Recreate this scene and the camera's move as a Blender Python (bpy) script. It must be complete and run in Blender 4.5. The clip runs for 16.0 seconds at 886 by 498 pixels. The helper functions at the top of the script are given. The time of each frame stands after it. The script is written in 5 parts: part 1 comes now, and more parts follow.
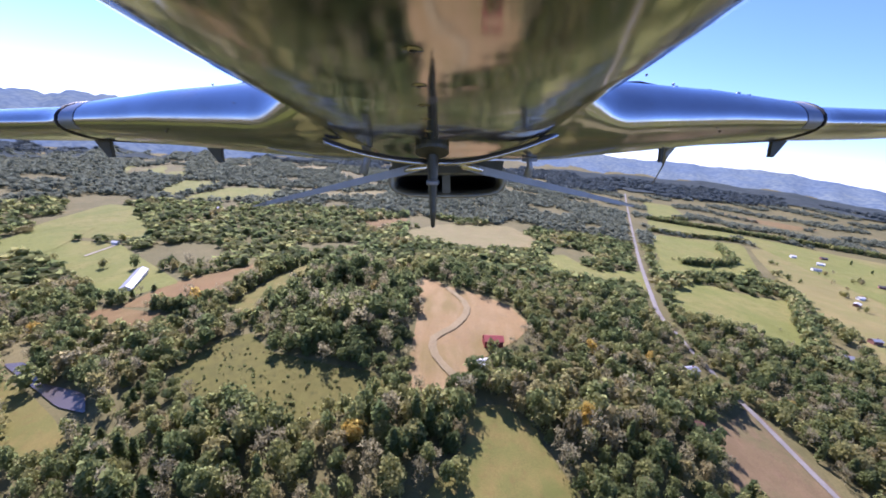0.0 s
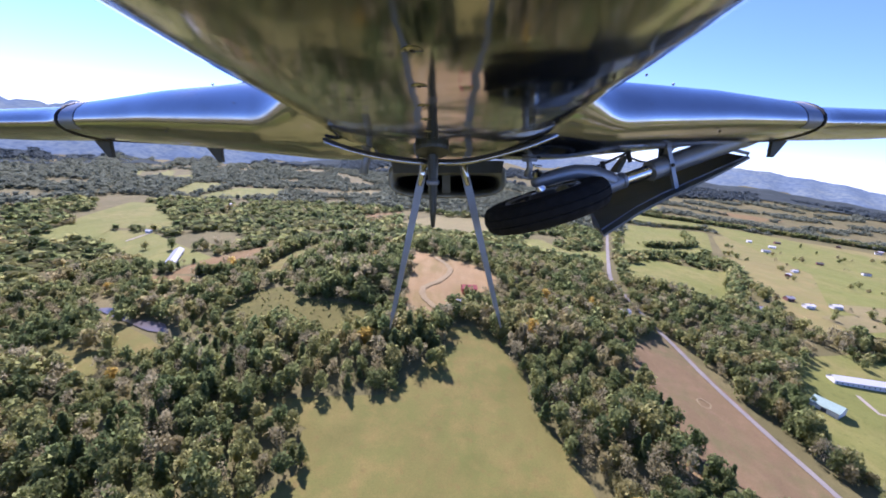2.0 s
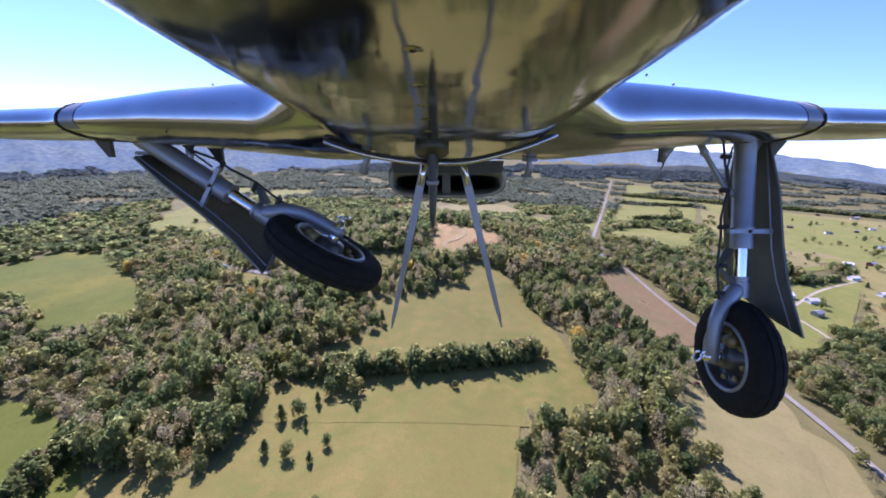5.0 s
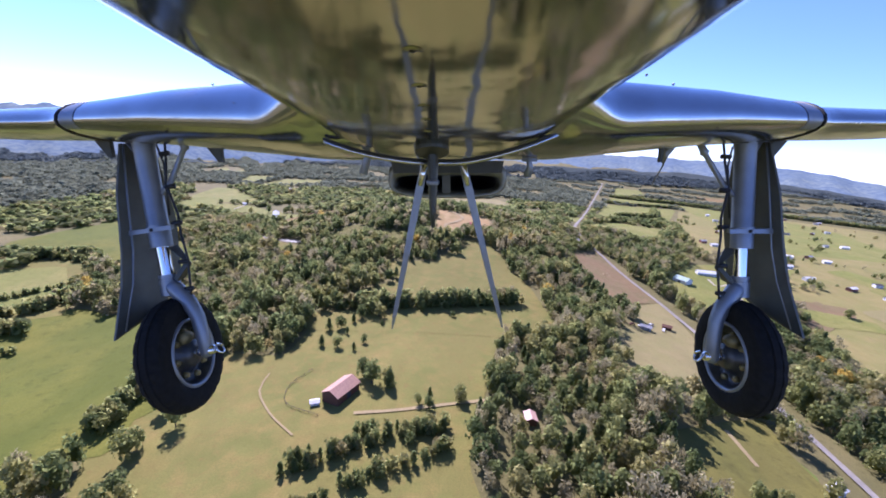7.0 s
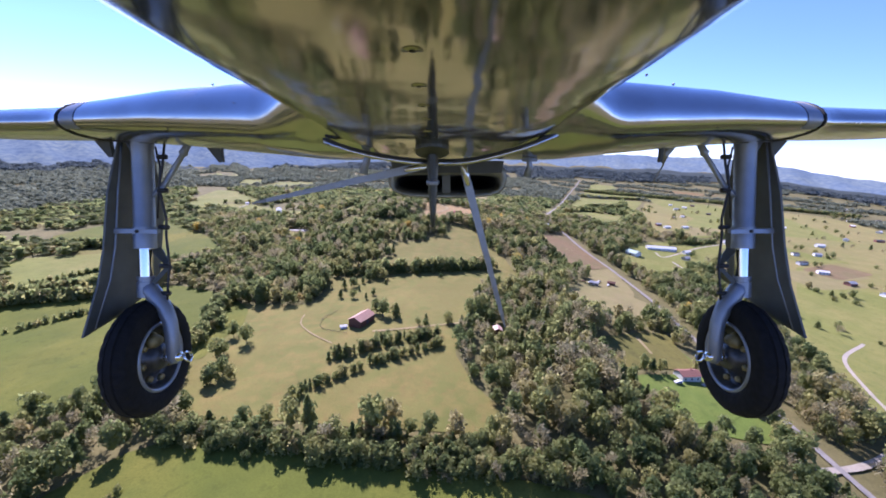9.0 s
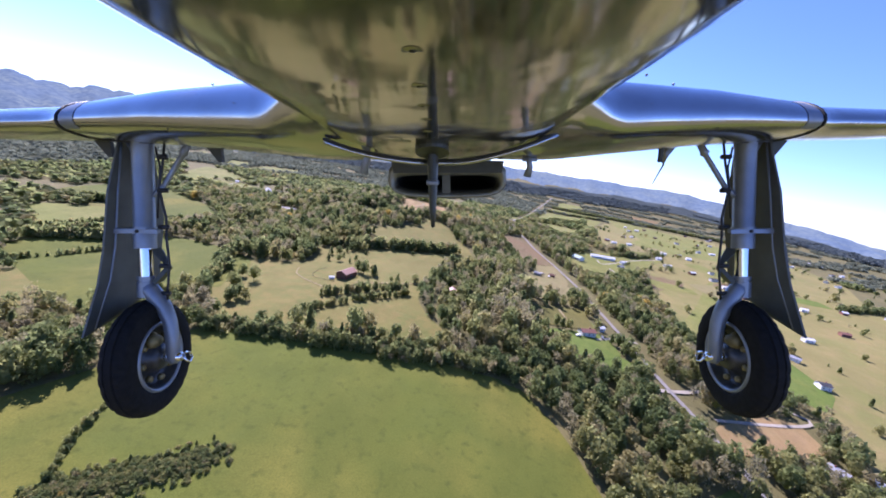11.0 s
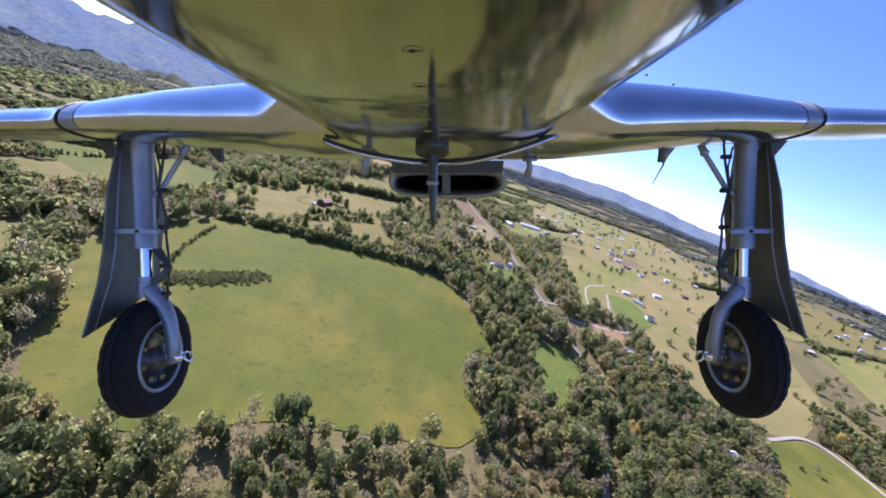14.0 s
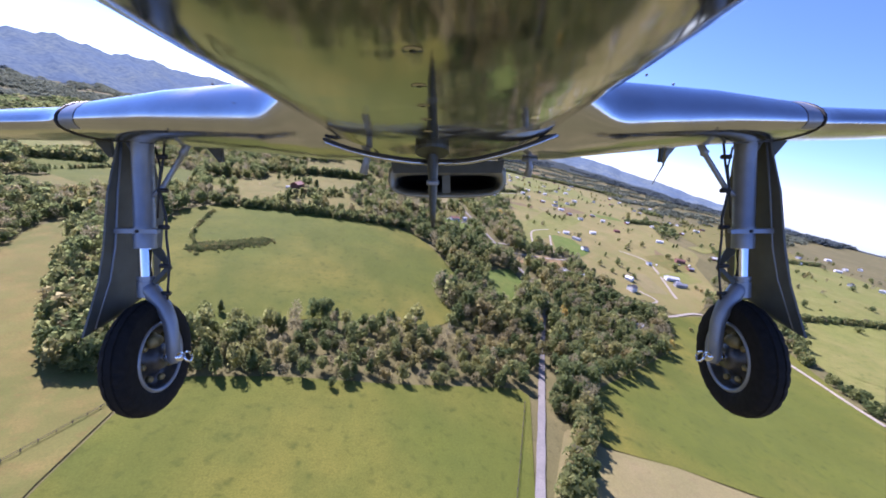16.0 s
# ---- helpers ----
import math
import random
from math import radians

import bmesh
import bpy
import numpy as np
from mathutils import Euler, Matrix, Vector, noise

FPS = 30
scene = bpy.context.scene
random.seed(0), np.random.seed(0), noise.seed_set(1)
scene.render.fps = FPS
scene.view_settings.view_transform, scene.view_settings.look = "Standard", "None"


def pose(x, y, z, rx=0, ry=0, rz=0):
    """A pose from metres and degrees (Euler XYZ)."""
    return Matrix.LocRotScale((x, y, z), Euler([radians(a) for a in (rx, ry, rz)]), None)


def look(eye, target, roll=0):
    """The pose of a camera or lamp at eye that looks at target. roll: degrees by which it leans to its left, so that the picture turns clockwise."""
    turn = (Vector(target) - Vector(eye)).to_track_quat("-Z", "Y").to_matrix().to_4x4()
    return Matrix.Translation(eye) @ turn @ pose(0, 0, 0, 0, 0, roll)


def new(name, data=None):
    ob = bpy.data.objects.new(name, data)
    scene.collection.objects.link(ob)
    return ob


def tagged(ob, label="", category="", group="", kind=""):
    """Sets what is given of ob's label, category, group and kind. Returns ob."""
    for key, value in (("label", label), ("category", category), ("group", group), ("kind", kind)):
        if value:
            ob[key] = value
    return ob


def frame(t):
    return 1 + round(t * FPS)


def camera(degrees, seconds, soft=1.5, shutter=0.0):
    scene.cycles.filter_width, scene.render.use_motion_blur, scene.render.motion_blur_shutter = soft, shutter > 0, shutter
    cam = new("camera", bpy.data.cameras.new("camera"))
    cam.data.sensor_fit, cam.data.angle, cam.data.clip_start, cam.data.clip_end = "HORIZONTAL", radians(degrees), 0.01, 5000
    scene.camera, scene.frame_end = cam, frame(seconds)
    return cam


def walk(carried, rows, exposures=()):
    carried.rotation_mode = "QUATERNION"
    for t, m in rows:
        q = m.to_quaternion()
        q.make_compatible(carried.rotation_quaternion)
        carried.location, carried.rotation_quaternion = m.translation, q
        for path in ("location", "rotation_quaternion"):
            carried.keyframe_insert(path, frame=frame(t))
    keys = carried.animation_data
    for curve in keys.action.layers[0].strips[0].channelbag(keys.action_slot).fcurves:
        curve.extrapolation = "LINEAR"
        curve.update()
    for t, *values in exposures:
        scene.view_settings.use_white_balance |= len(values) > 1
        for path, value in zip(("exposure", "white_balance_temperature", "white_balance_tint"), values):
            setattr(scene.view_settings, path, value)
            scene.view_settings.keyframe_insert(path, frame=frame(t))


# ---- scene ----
cam = camera(96.38, 16.0, 1.8)


def flight(x, y, z, heading, pitch, lean):
    """A pose of the lens: metres, then degrees to the left, up, and of leaning."""
    return pose(x, y, z) @ pose(0, 0, 0, 0, 0, heading) @ pose(0, 0, 0, 90 + pitch, 0, 0) @ pose(0, 0, 0, 0, 0, lean)


PATH = [
    (0, flight(0.00, 0.00, 139.22, 0.03, -15.61, 6.07)),
    (0.5, flight(2.61, -18.42, 137.75, 0.18, -15.31, 6.13)),
    (1, flight(5.14, -36.86, 136.17, -0.09, -14.63, 6.56)),
    (1.5, flight(7.29, -55.33, 134.40, -0.32, -14.85, 5.37)),
    (2, flight(8.97, -73.93, 132.52, -0.68, -14.83, 5.27)),
    (2.5, flight(9.98, -92.66, 130.69, -0.51, -14.63, 5.04)),
    (3, flight(10.35, -111.47, 128.96, -0.38, -14.38, 4.24)),
    (3.5, flight(10.14, -130.29, 127.33, 0.30, -14.31, 1.32)),
    (4, flight(9.78, -149.18, 125.77, 0.77, -14.18, 0.68)),
    (4.2, flight(9.61, -156.73, 125.15, 0.89, -14.26, 0.77)),
    (6.3, flight(5.36, -238.50, 119.94, 1.45, -14.92, 4.32)),
    (6.5, flight(5.29, -245.91, 119.57, 1.21, -14.91, 4.36)),
    (7, flight(5.27, -264.23, 118.66, 0.79, -14.71, 4.25)),
    (7.5, flight(5.43, -282.76, 117.63, 0.46, -14.59, 2.06)),
    (8, flight(5.56, -301.53, 116.44, -0.23, -14.50, 1.74)),
    (8.5, flight(5.71, -320.32, 115.07, -0.83, -14.20, 1.99)),
    (9, flight(5.69, -339.07, 113.41, -1.14, -14.15, 3.02)),
    (9.2, flight(5.68, -346.56, 112.74, -1.09, -14.22, 3.37)),
    (11.3, flight(7.37, -423.42, 106.65, -6.18, -12.38, 12.19)),
    (11.5, flight(6.98, -430.70, 106.40, -6.86, -12.48, 14.29)),
    (12, flight(5.86, -448.63, 105.85, -8.12, -13.23, 16.97)),
    (12.5, flight(4.44, -466.54, 105.36, -9.23, -13.99, 17.32)),
    (13, flight(2.57, -484.67, 104.80, -10.41, -14.05, 18.44)),
    (13.5, flight(0.35, -502.98, 104.03, -11.89, -14.38, 19.33)),
    (14, flight(-2.32, -521.26, 103.25, -13.18, -14.84, 18.23)),
    (14.5, flight(-5.45, -539.67, 102.26, -14.68, -15.20, 17.18)),
    (15, flight(-8.86, -558.21, 101.05, -16.15, -15.71, 15.90)),
    (15.5, flight(-12.60, -576.81, 99.53, -17.58, -16.21, 13.38)),
    (16, flight(-16.52, -595.34, 97.94, -19.15, -16.11, 11.93)),
]
walk(cam, PATH, [(0, 1.12, 5490, 39), (16, 1.12, 5490, 39)])


# ---- sky and sun ----
SUN_AZ, SUN_EL = -24.0, 42.0
world = bpy.data.worlds.new("sky")
scene.world = world
world.use_nodes = True
wn = world.node_tree.nodes
sky = wn.new("ShaderNodeTexSky")
sky.sky_type, sky.sun_disc = "NISHITA", False
sky.sun_elevation, sky.sun_rotation = radians(SUN_EL), radians(SUN_AZ)
sky.air_density, sky.dust_density, sky.ozone_density, sky.altitude = 1.0, 0.1, 6.0, 2500
wn["Background"].inputs["Strength"].default_value = 0.11
world.node_tree.links.new(sky.outputs[0], wn["Background"].inputs["Color"])
sun = new("sun", bpy.data.lights.new("sun", "SUN"))
sun.data.energy, sun.data.angle, sun.data.color = 5.0, radians(0.5), (1.0, 0.94, 0.84)
sun.matrix_world = look((300 * math.sin(radians(SUN_AZ)), 300 * math.cos(radians(SUN_AZ)), 300 * math.tan(radians(SUN_EL))), (0, 0, 0))


# ---- materials ----
def material(name):
    m = bpy.data.materials.new(name)
    m.use_nodes = True
    nt = m.node_tree
    return m, nt.nodes, nt.links, nt.nodes["Principled BSDF"]


def mix(nodes, links, a, b, fac):
    n = nodes.new("ShaderNodeMix")
    n.data_type = "RGBA"
    for sock, v in ((n.inputs[0], fac), (n.inputs[6], a), (n.inputs[7], b)):
        if isinstance(v, bpy.types.NodeSocket):
            links.new(v, sock)
        else:
            sock.default_value = v if isinstance(v, float) else (*v, 1)
    return n.outputs[2]


def noise_fac(nodes, links, scale, lo, hi, detail=5.0, stretch=None):
    tc = nodes.new("ShaderNodeTexCoord")
    src = tc.outputs["Object"]
    if stretch:
        mp = nodes.new("ShaderNodeMapping")
        mp.inputs["Scale"].default_value = stretch
        mp.inputs["Rotation"].default_value = (0, 0, 0.5)
        links.new(src, mp.inputs[0])
        src = mp.outputs[0]
    n = nodes.new("ShaderNodeTexNoise")
    n.inputs["Scale"].default_value, n.inputs["Detail"].default_value = scale, detail
    links.new(src, n.inputs["Vector"])
    r = nodes.new("ShaderNodeMapRange")
    r.inputs[1].default_value, r.inputs[2].default_value = lo, hi
    links.new(n.outputs["Fac"], r.inputs[0])
    return r.outputs[0]


def bump(nodes, links, bsdf, height, strength, distance):
    b = nodes.new("ShaderNodeBump")
    b.inputs["Strength"].default_value, b.inputs["Distance"].default_value = strength, distance
    links.new(height, b.inputs["Height"])
    links.new(b.outputs[0], bsdf.inputs["Normal"])


def soil(name, c1, c2, c3, patch=0.02, rough=0.95, rows=None):
    """Grass or earth: two colours in wide patches, a third in tufts, and a fine relief."""
    m, n, l, b = material(name)
    col = mix(n, l, c1, c2, noise_fac(n, l, patch, 0.40, 0.62, 9.0))
    col = mix(n, l, col, c3, noise_fac(n, l, patch * 6, 0.42, 0.86, 7.0, rows))
    col = mix(n, l, col, tuple(0.78 * a + 0.1 * b for a, b in zip(c1, c3)), noise_fac(n, l, patch * 2.3, 0.50, 0.66, 9.0, (1, 0.45, 1)))
    col = mix(n, l, col, tuple(0.7 * a for a in c3), noise_fac(n, l, 0.26, 0.56, 0.80, 10.0))
    fine = noise_fac(n, l, 1.6, 0.3, 0.7, 6.0)
    dark = mix(n, l, col, tuple(v * 0.62 for v in c1), fine)
    half = mix(n, l, col, dark, 0.55)
    l.new(half, b.inputs["Base Color"])
    b.inputs["Roughness"].default_value = rough
    b.inputs["Specular IOR Level"].default_value = 0.15
    bump(n, l, b, fine, 0.3, 0.25)
    swell = n.new("ShaderNodeBump")  # furrows and hummocks too low to model
    swell.inputs["Strength"].default_value, swell.inputs["Distance"].default_value = 0.6, 1.6
    l.new(noise_fac(n, l, 0.06, 0.25, 0.75, 6.0, (1, 0.6, 1)), swell.inputs["Height"])
    l.new(swell.outputs[0], b.inputs["Normal"].links[0].from_node.inputs["Normal"])
    return m


SOILS = {
    "ground": soil("woodland floor and rough grass", (0.148, 0.132, 0.050), (0.185, 0.156, 0.062), (0.112, 0.108, 0.038), 0.010),
    "green": soil("bright pasture grass", (0.111, 0.128, 0.018), (0.185, 0.162, 0.027), (0.085, 0.104, 0.017), 0.010),
    "pasture": soil("pasture grass", (0.189, 0.199, 0.047), (0.234, 0.207, 0.063), (0.135, 0.155, 0.032), 0.015),
    "lawn": soil("mown lawn", (0.125, 0.175, 0.030), (0.156, 0.180, 0.036), (0.099, 0.140, 0.024), 0.05),
    "meadow": soil("dry olive meadow", (0.175, 0.162, 0.042), (0.123, 0.132, 0.030), (0.252, 0.174, 0.056), 0.020),
    "dry": soil("dry tan grass", (0.232, 0.200, 0.080), (0.195, 0.182, 0.065), (0.270, 0.212, 0.095), 0.012),
    "brown": soil("brown stubble field", (0.213, 0.135, 0.050), (0.172, 0.130, 0.044), (0.244, 0.165, 0.064), 0.02),
    "stubble": soil("pale red-brown stubble", (0.310, 0.208, 0.088), (0.225, 0.172, 0.060), (0.365, 0.265, 0.128), 0.025, 0.95, (1, 0.25, 1)),
    "dirt": soil("reddish bare dirt", (0.190, 0.134, 0.062), (0.150, 0.134, 0.052), (0.240, 0.155, 0.082), 0.03),
    "scrub": soil("scrubby olive rough", (0.156, 0.140, 0.034), (0.123, 0.120, 0.027), (0.083, 0.080, 0.022), 0.03),
    "olive": soil("olive grazing land", (0.229, 0.202, 0.066), (0.180, 0.181, 0.050), (0.292, 0.218, 0.087), 0.010),
    "lane": soil("worn grey asphalt", (0.265, 0.245, 0.210), (0.220, 0.205, 0.178), (0.300, 0.275, 0.235), 0.08),
    "drive": soil("pale gravel", (0.400, 0.350, 0.270), (0.330, 0.300, 0.220), (0.440, 0.390, 0.310), 0.1),
    "track": soil("sandy track", (0.300, 0.232, 0.115), (0.260, 0.212, 0.100), (0.330, 0.262, 0.140), 0.1),
}


def foliage():
    """Leaves in autumn: the tint of each tree picks its colour, each tuft differs a little."""
    m, n, l, b = material("autumn foliage")
    at = n.new("ShaderNodeAttribute")
    at.attribute_name = "tint"
    ramp = n.new("ShaderNodeValToRGB")
    ramp.color_ramp.interpolation = "LINEAR"
    stops = ((0.0, (0.110, 0.138, 0.050)), (0.3, (0.188, 0.202, 0.072)), (0.52, (0.236, 0.226, 0.084)), (0.7, (0.258, 0.222, 0.100)), (0.86, (0.208, 0.187, 0.106)), (1.0, (0.400, 0.300, 0.075)))
    els = ramp.color_ramp.elements
    els[0].position, els[0].color = stops[0][0], (*stops[0][1], 1)
    els[1].position, els[1].color = stops[-1][0], (*stops[-1][1], 1)
    for p, c in stops[1:-1]:
        e = els.new(p)
        e.color = (*c, 1)
    l.new(at.outputs["Fac"], ramp.inputs[0])
    geo = n.new("ShaderNodeNewGeometry")
    hsv = n.new("ShaderNodeHueSaturation")
    mr = n.new("ShaderNodeMapRange")
    mr.inputs[3].default_value, mr.inputs[4].default_value = 0.86, 1.14
    l.new(geo.outputs["Random Per Island"], mr.inputs[0])
    l.new(mr.outputs[0], hsv.inputs["Value"])
    l.new(ramp.outputs[0], hsv.inputs["Color"])
    l.new(hsv.outputs[0], b.inputs["Base Color"])
    b.inputs["Roughness"].default_value = 0.75
    b.inputs["Specular IOR Level"].default_value = 0.06
    tr = n.new("ShaderNodeBsdfTranslucent")
    glow = n.new("ShaderNodeHueSaturation")
    glow.inputs["Value"].default_value, glow.inputs["Saturation"].default_value = 1.75, 1.0
    l.new(hsv.outputs[0], glow.inputs["Color"])
    l.new(glow.outputs[0], tr.inputs["Color"])
    ms = n.new("ShaderNodeMixShader")
    ms.inputs[0].default_value = 0.6
    l.new(b.outputs[0], ms.inputs[1])
    l.new(tr.outputs[0], ms.inputs[2])
    l.new(ms.outputs[0], n["Material Output"].inputs[0])
    return m


def plain(name, colour, rough=0.6, metal=0.0, vary=0.25, scale=3.0, relief=0.0):
    m, n, l, b = material(name)
    f = noise_fac(n, l, scale, 0.3, 0.7, 6.0)
    l.new(mix(n, l, colour, tuple(v * (1 - vary) for v in colour), f), b.inputs["Base Color"])
    b.inputs["Roughness"].default_value, b.inputs["Metallic"].default_value = rough, metal
    if relief:
        bump(n, l, b, f, 0.5, relief)
    return m


def polished(name, colour, rough, wave, scale):
    """Bright aluminium skin, a little dented and smeared."""
    m, n, l, b = material(name)
    smear = noise_fac(n, l, 5.0, 0.35, 0.75, 6.0)
    l.new(mix(n, l, colour, tuple(v * 0.82 for v in colour), smear), b.inputs["Base Color"])
    b.inputs["Metallic"].default_value = 1.0
    r = n.new("ShaderNodeMapRange")
    r.inputs[3].default_value, r.inputs[4].default_value = rough, rough * 2.2
    l.new(smear, r.inputs[0])
    l.new(r.outputs[0], b.inputs["Roughness"])
    bump(n, l, b, noise_fac(n, l, scale, 0.2, 0.8, 1.5), wave, 0.02)
    return m


LEAF = foliage()


def far_foliage(name, colour):
    """Duller leaves of woods too far off to tell single trees; the colour passed in includes distance haze."""
    m, n, l, b = material(name)
    col = mix(n, l, colour, tuple(v * 0.7 for v in colour), noise_fac(n, l, 0.03, 0.3, 0.7, 6.0))
    l.new(col, b.inputs["Base Color"])
    b.inputs["Roughness"].default_value, b.inputs["Specular IOR Level"].default_value = 1.0, 0.0
    tr = n.new("ShaderNodeBsdfTranslucent")
    l.new(col, tr.inputs["Color"])
    ms = n.new("ShaderNodeMixShader")
    ms.inputs[0].default_value = 0.5
    l.new(b.outputs[0], ms.inputs[1])
    l.new(tr.outputs[0], ms.inputs[2])
    l.new(ms.outputs[0], n["Material Output"].inputs[0])
    return m


# paler, greyer than the near foliage: haze painted into the colour
HAZY_FAR_LEAF = far_foliage("far foliage greyed by painted haze", (0.245, 0.268, 0.180))
# blue of this leaf is distance haze mixed into the base colour
HAZY_HILL_LEAF = far_foliage("hill forest with haze in its blue-green", (0.135, 0.165, 0.160))
BARK = plain("grey-brown bark", (0.095, 0.075, 0.055), 0.9, 0, 0.5, 4)
SKIN = polished("polished aluminium skin", (0.39, 0.375, 0.305), 0.07, 0.11, 5.0)
WING_SKIN = polished("polished aluminium wing skin", (0.52, 0.53, 0.55), 0.13, 0.05, 4.0)
SCOOP = plain("olive-grey metal lip", (0.26, 0.26, 0.22), 0.35, 0.6, 0.3, 12)
STEEL = plain("grey painted steel", (0.27, 0.295, 0.335), 0.42, 0.55, 0.2, 9)
CHROME = plain("bright chrome", (0.75, 0.76, 0.78), 0.12, 1.0, 0.1, 9)
DARK = plain("dark olive primer", (0.050, 0.055, 0.045), 0.45, 0.2, 0.3, 12)
DOOR = plain("green-grey door lining", (0.118, 0.122, 0.104), 0.48, 0.25, 0.3, 8)
RUBBER = plain("black rubber", (0.014, 0.0135, 0.013), 0.85, 0, 0.4, 30, 0.003)
RUBBER.node_tree.nodes["Principled BSDF"].inputs["Specular IOR Level"].default_value = 0.2
RIM = plain("dull grey wheel", (0.09, 0.09, 0.09), 0.4, 0.6, 0.4, 20)
BLACK = plain("black hose", (0.012, 0.012, 0.012), 0.5)
BRASS = plain("yellowed brake housing", (0.30, 0.24, 0.10), 0.5, 0.4, 0.4, 25)
PAINTS = {
    "white": plain("white painted boards", (0.72, 0.71, 0.68), 0.6, 0, 0.12, 1.5),
    "grey": plain("grey sheet metal", (0.36, 0.36, 0.36), 0.45, 0.2, 0.25, 1.5),
    "dark": plain("dark shingles", (0.075, 0.072, 0.075), 0.8, 0, 0.4, 3),
    "brick": plain("red brick", (0.26, 0.115, 0.080), 0.85, 0, 0.35, 3),
    "red": plain("red barn boards", (0.300, 0.050, 0.035), 0.7, 0, 0.3, 2),
    "redroof": plain("red metal roof", (0.420, 0.085, 0.060), 0.5, 0, 0.2, 1),
    "brown": plain("faded red-brown metal roof", (0.430, 0.240, 0.160), 0.55, 0, 0.25, 1),
    "rust": plain("rusty sheet metal", (0.160, 0.070, 0.040), 0.8, 0.1, 0.5, 2),
    "green": plain("pale green metal roof", (0.300, 0.410, 0.330), 0.45, 0, 0.15, 1),
    "pink": plain("faded pink roof", (0.520, 0.330, 0.270), 0.6, 0, 0.2, 1),
    "blue": plain("blue-grey roof", (0.200, 0.260, 0.330), 0.5, 0, 0.2, 1),
}
GLASS = plain("dark window glass", (0.02, 0.025, 0.03), 0.08, 0, 0.1)


# ---- lie of the land ----

HILLS = np.array([-0.2, -1.9, -2.8, -1.8, -1.6, -0.9, -7.9, 0.1, -4.4, -6.5, -2.5, -10.4, 1.2, 3.8, 0.7, -1.9, 2.8, 11.5, -1.3, 11.2, 19,
                  -2, -8.2, -3.6, 6.7, -2.4, -5.1, 5.1, -2.5, -10.8, -14.3, -4.4, -3, -3.8, 3, -0.6, -3, -4, 0.4, -1.4, -0.5, 4.4])
HILL_X, HILL_Y = np.meshgrid((-300, -150, 0, 150, 300, 450), (-600, -450, -300, -150, 0, 150, 300), indexing="ij")


def smooth(a, b, v):
    u = np.clip((v - a) / (b - a), 0, 1)
    return u * u * (3 - 2 * u)


def height(x, y):
    """Height of the ground: low hills near the flight, a forested ridge to the west, land falling away to the east."""
    x, y = np.asarray(x, float), np.asarray(y, float)
    z = np.zeros(np.broadcast(x, y).shape)
    for h, cx, cy in zip(HILLS, HILL_X.ravel(), HILL_Y.ravel()):
        z = z + h * np.exp(-((x - cx) ** 2 + (y - cy) ** 2) / (2 * 140.0 ** 2))
    r, az = np.hypot(x, y + 300), np.degrees(np.arctan2(x, y + 300))
    rim = np.interp(az, (-180, -100, -60, -45, -30, -15, 0, 20, 36, 48, 57, 66, 90, 180), (-2.2, -2.2, -2.2, -2.2, -2.2, -2.0, -0.7, -0.4, -0.3, -1.5, -2.5, -3.6, -3.6, -1.0))
    ripple = 14 * np.sin(az * 0.9 + 1.3) + 9 * np.sin(az * 2.3) + 5 * np.sin(az * 5.1 + r * 0.004)
    west = smooth(-10, -24, az)
    near, far = 1100 + 500 * (1 - west), 2600 + 900 * (1 - west)
    return z + smooth(near, far, r) * (112 + 3600 * np.tan(np.radians(rim)) + ripple * (0.4 + 0.6 * west) - z)


def mesh_object(name, verts, faces, mat, smooth_faces=False):
    me = bpy.data.meshes.new(name)
    me.from_pydata([tuple(v) for v in verts], [], [tuple(f) for f in faces])
    me.materials.append(mat)
    if smooth_faces:
        me.polygons.foreach_set("use_smooth", [True] * len(me.polygons))
    me.update()
    return new(name, me)


def ground_sheet():
    """One sheet to the horizon, fine near the flight and coarser outwards."""
    def axis(lo, hi, a, b):
        left = a - np.geomspace(20, a - lo, 34)[::-1]
        right = b + np.geomspace(20, hi - b, 34)
        return np.concatenate([left, np.arange(a, b + 1, 12), right])
    xs, ys = axis(-3300, 3300, -420, 660), axis(-3600, 3000, -640, 560)
    gx, gy = np.meshgrid(xs, ys, indexing="ij")
    gz = height(gx, gy)
    v = np.stack([gx, gy, gz], -1).reshape(-1, 3)
    n, k = len(xs), len(ys)
    i = (np.arange(n - 1)[:, None] * k + np.arange(k - 1)[None]).ravel()
    f = np.stack([i, i + k, i + k + 1, i + 1], -1)
    ob = mesh_object("ground", v, f, SOILS["ground"], True)
    tagged(ob, "rolling ground of rough olive grass and woodland floor", "ground", kind="structure")


ground_sheet()


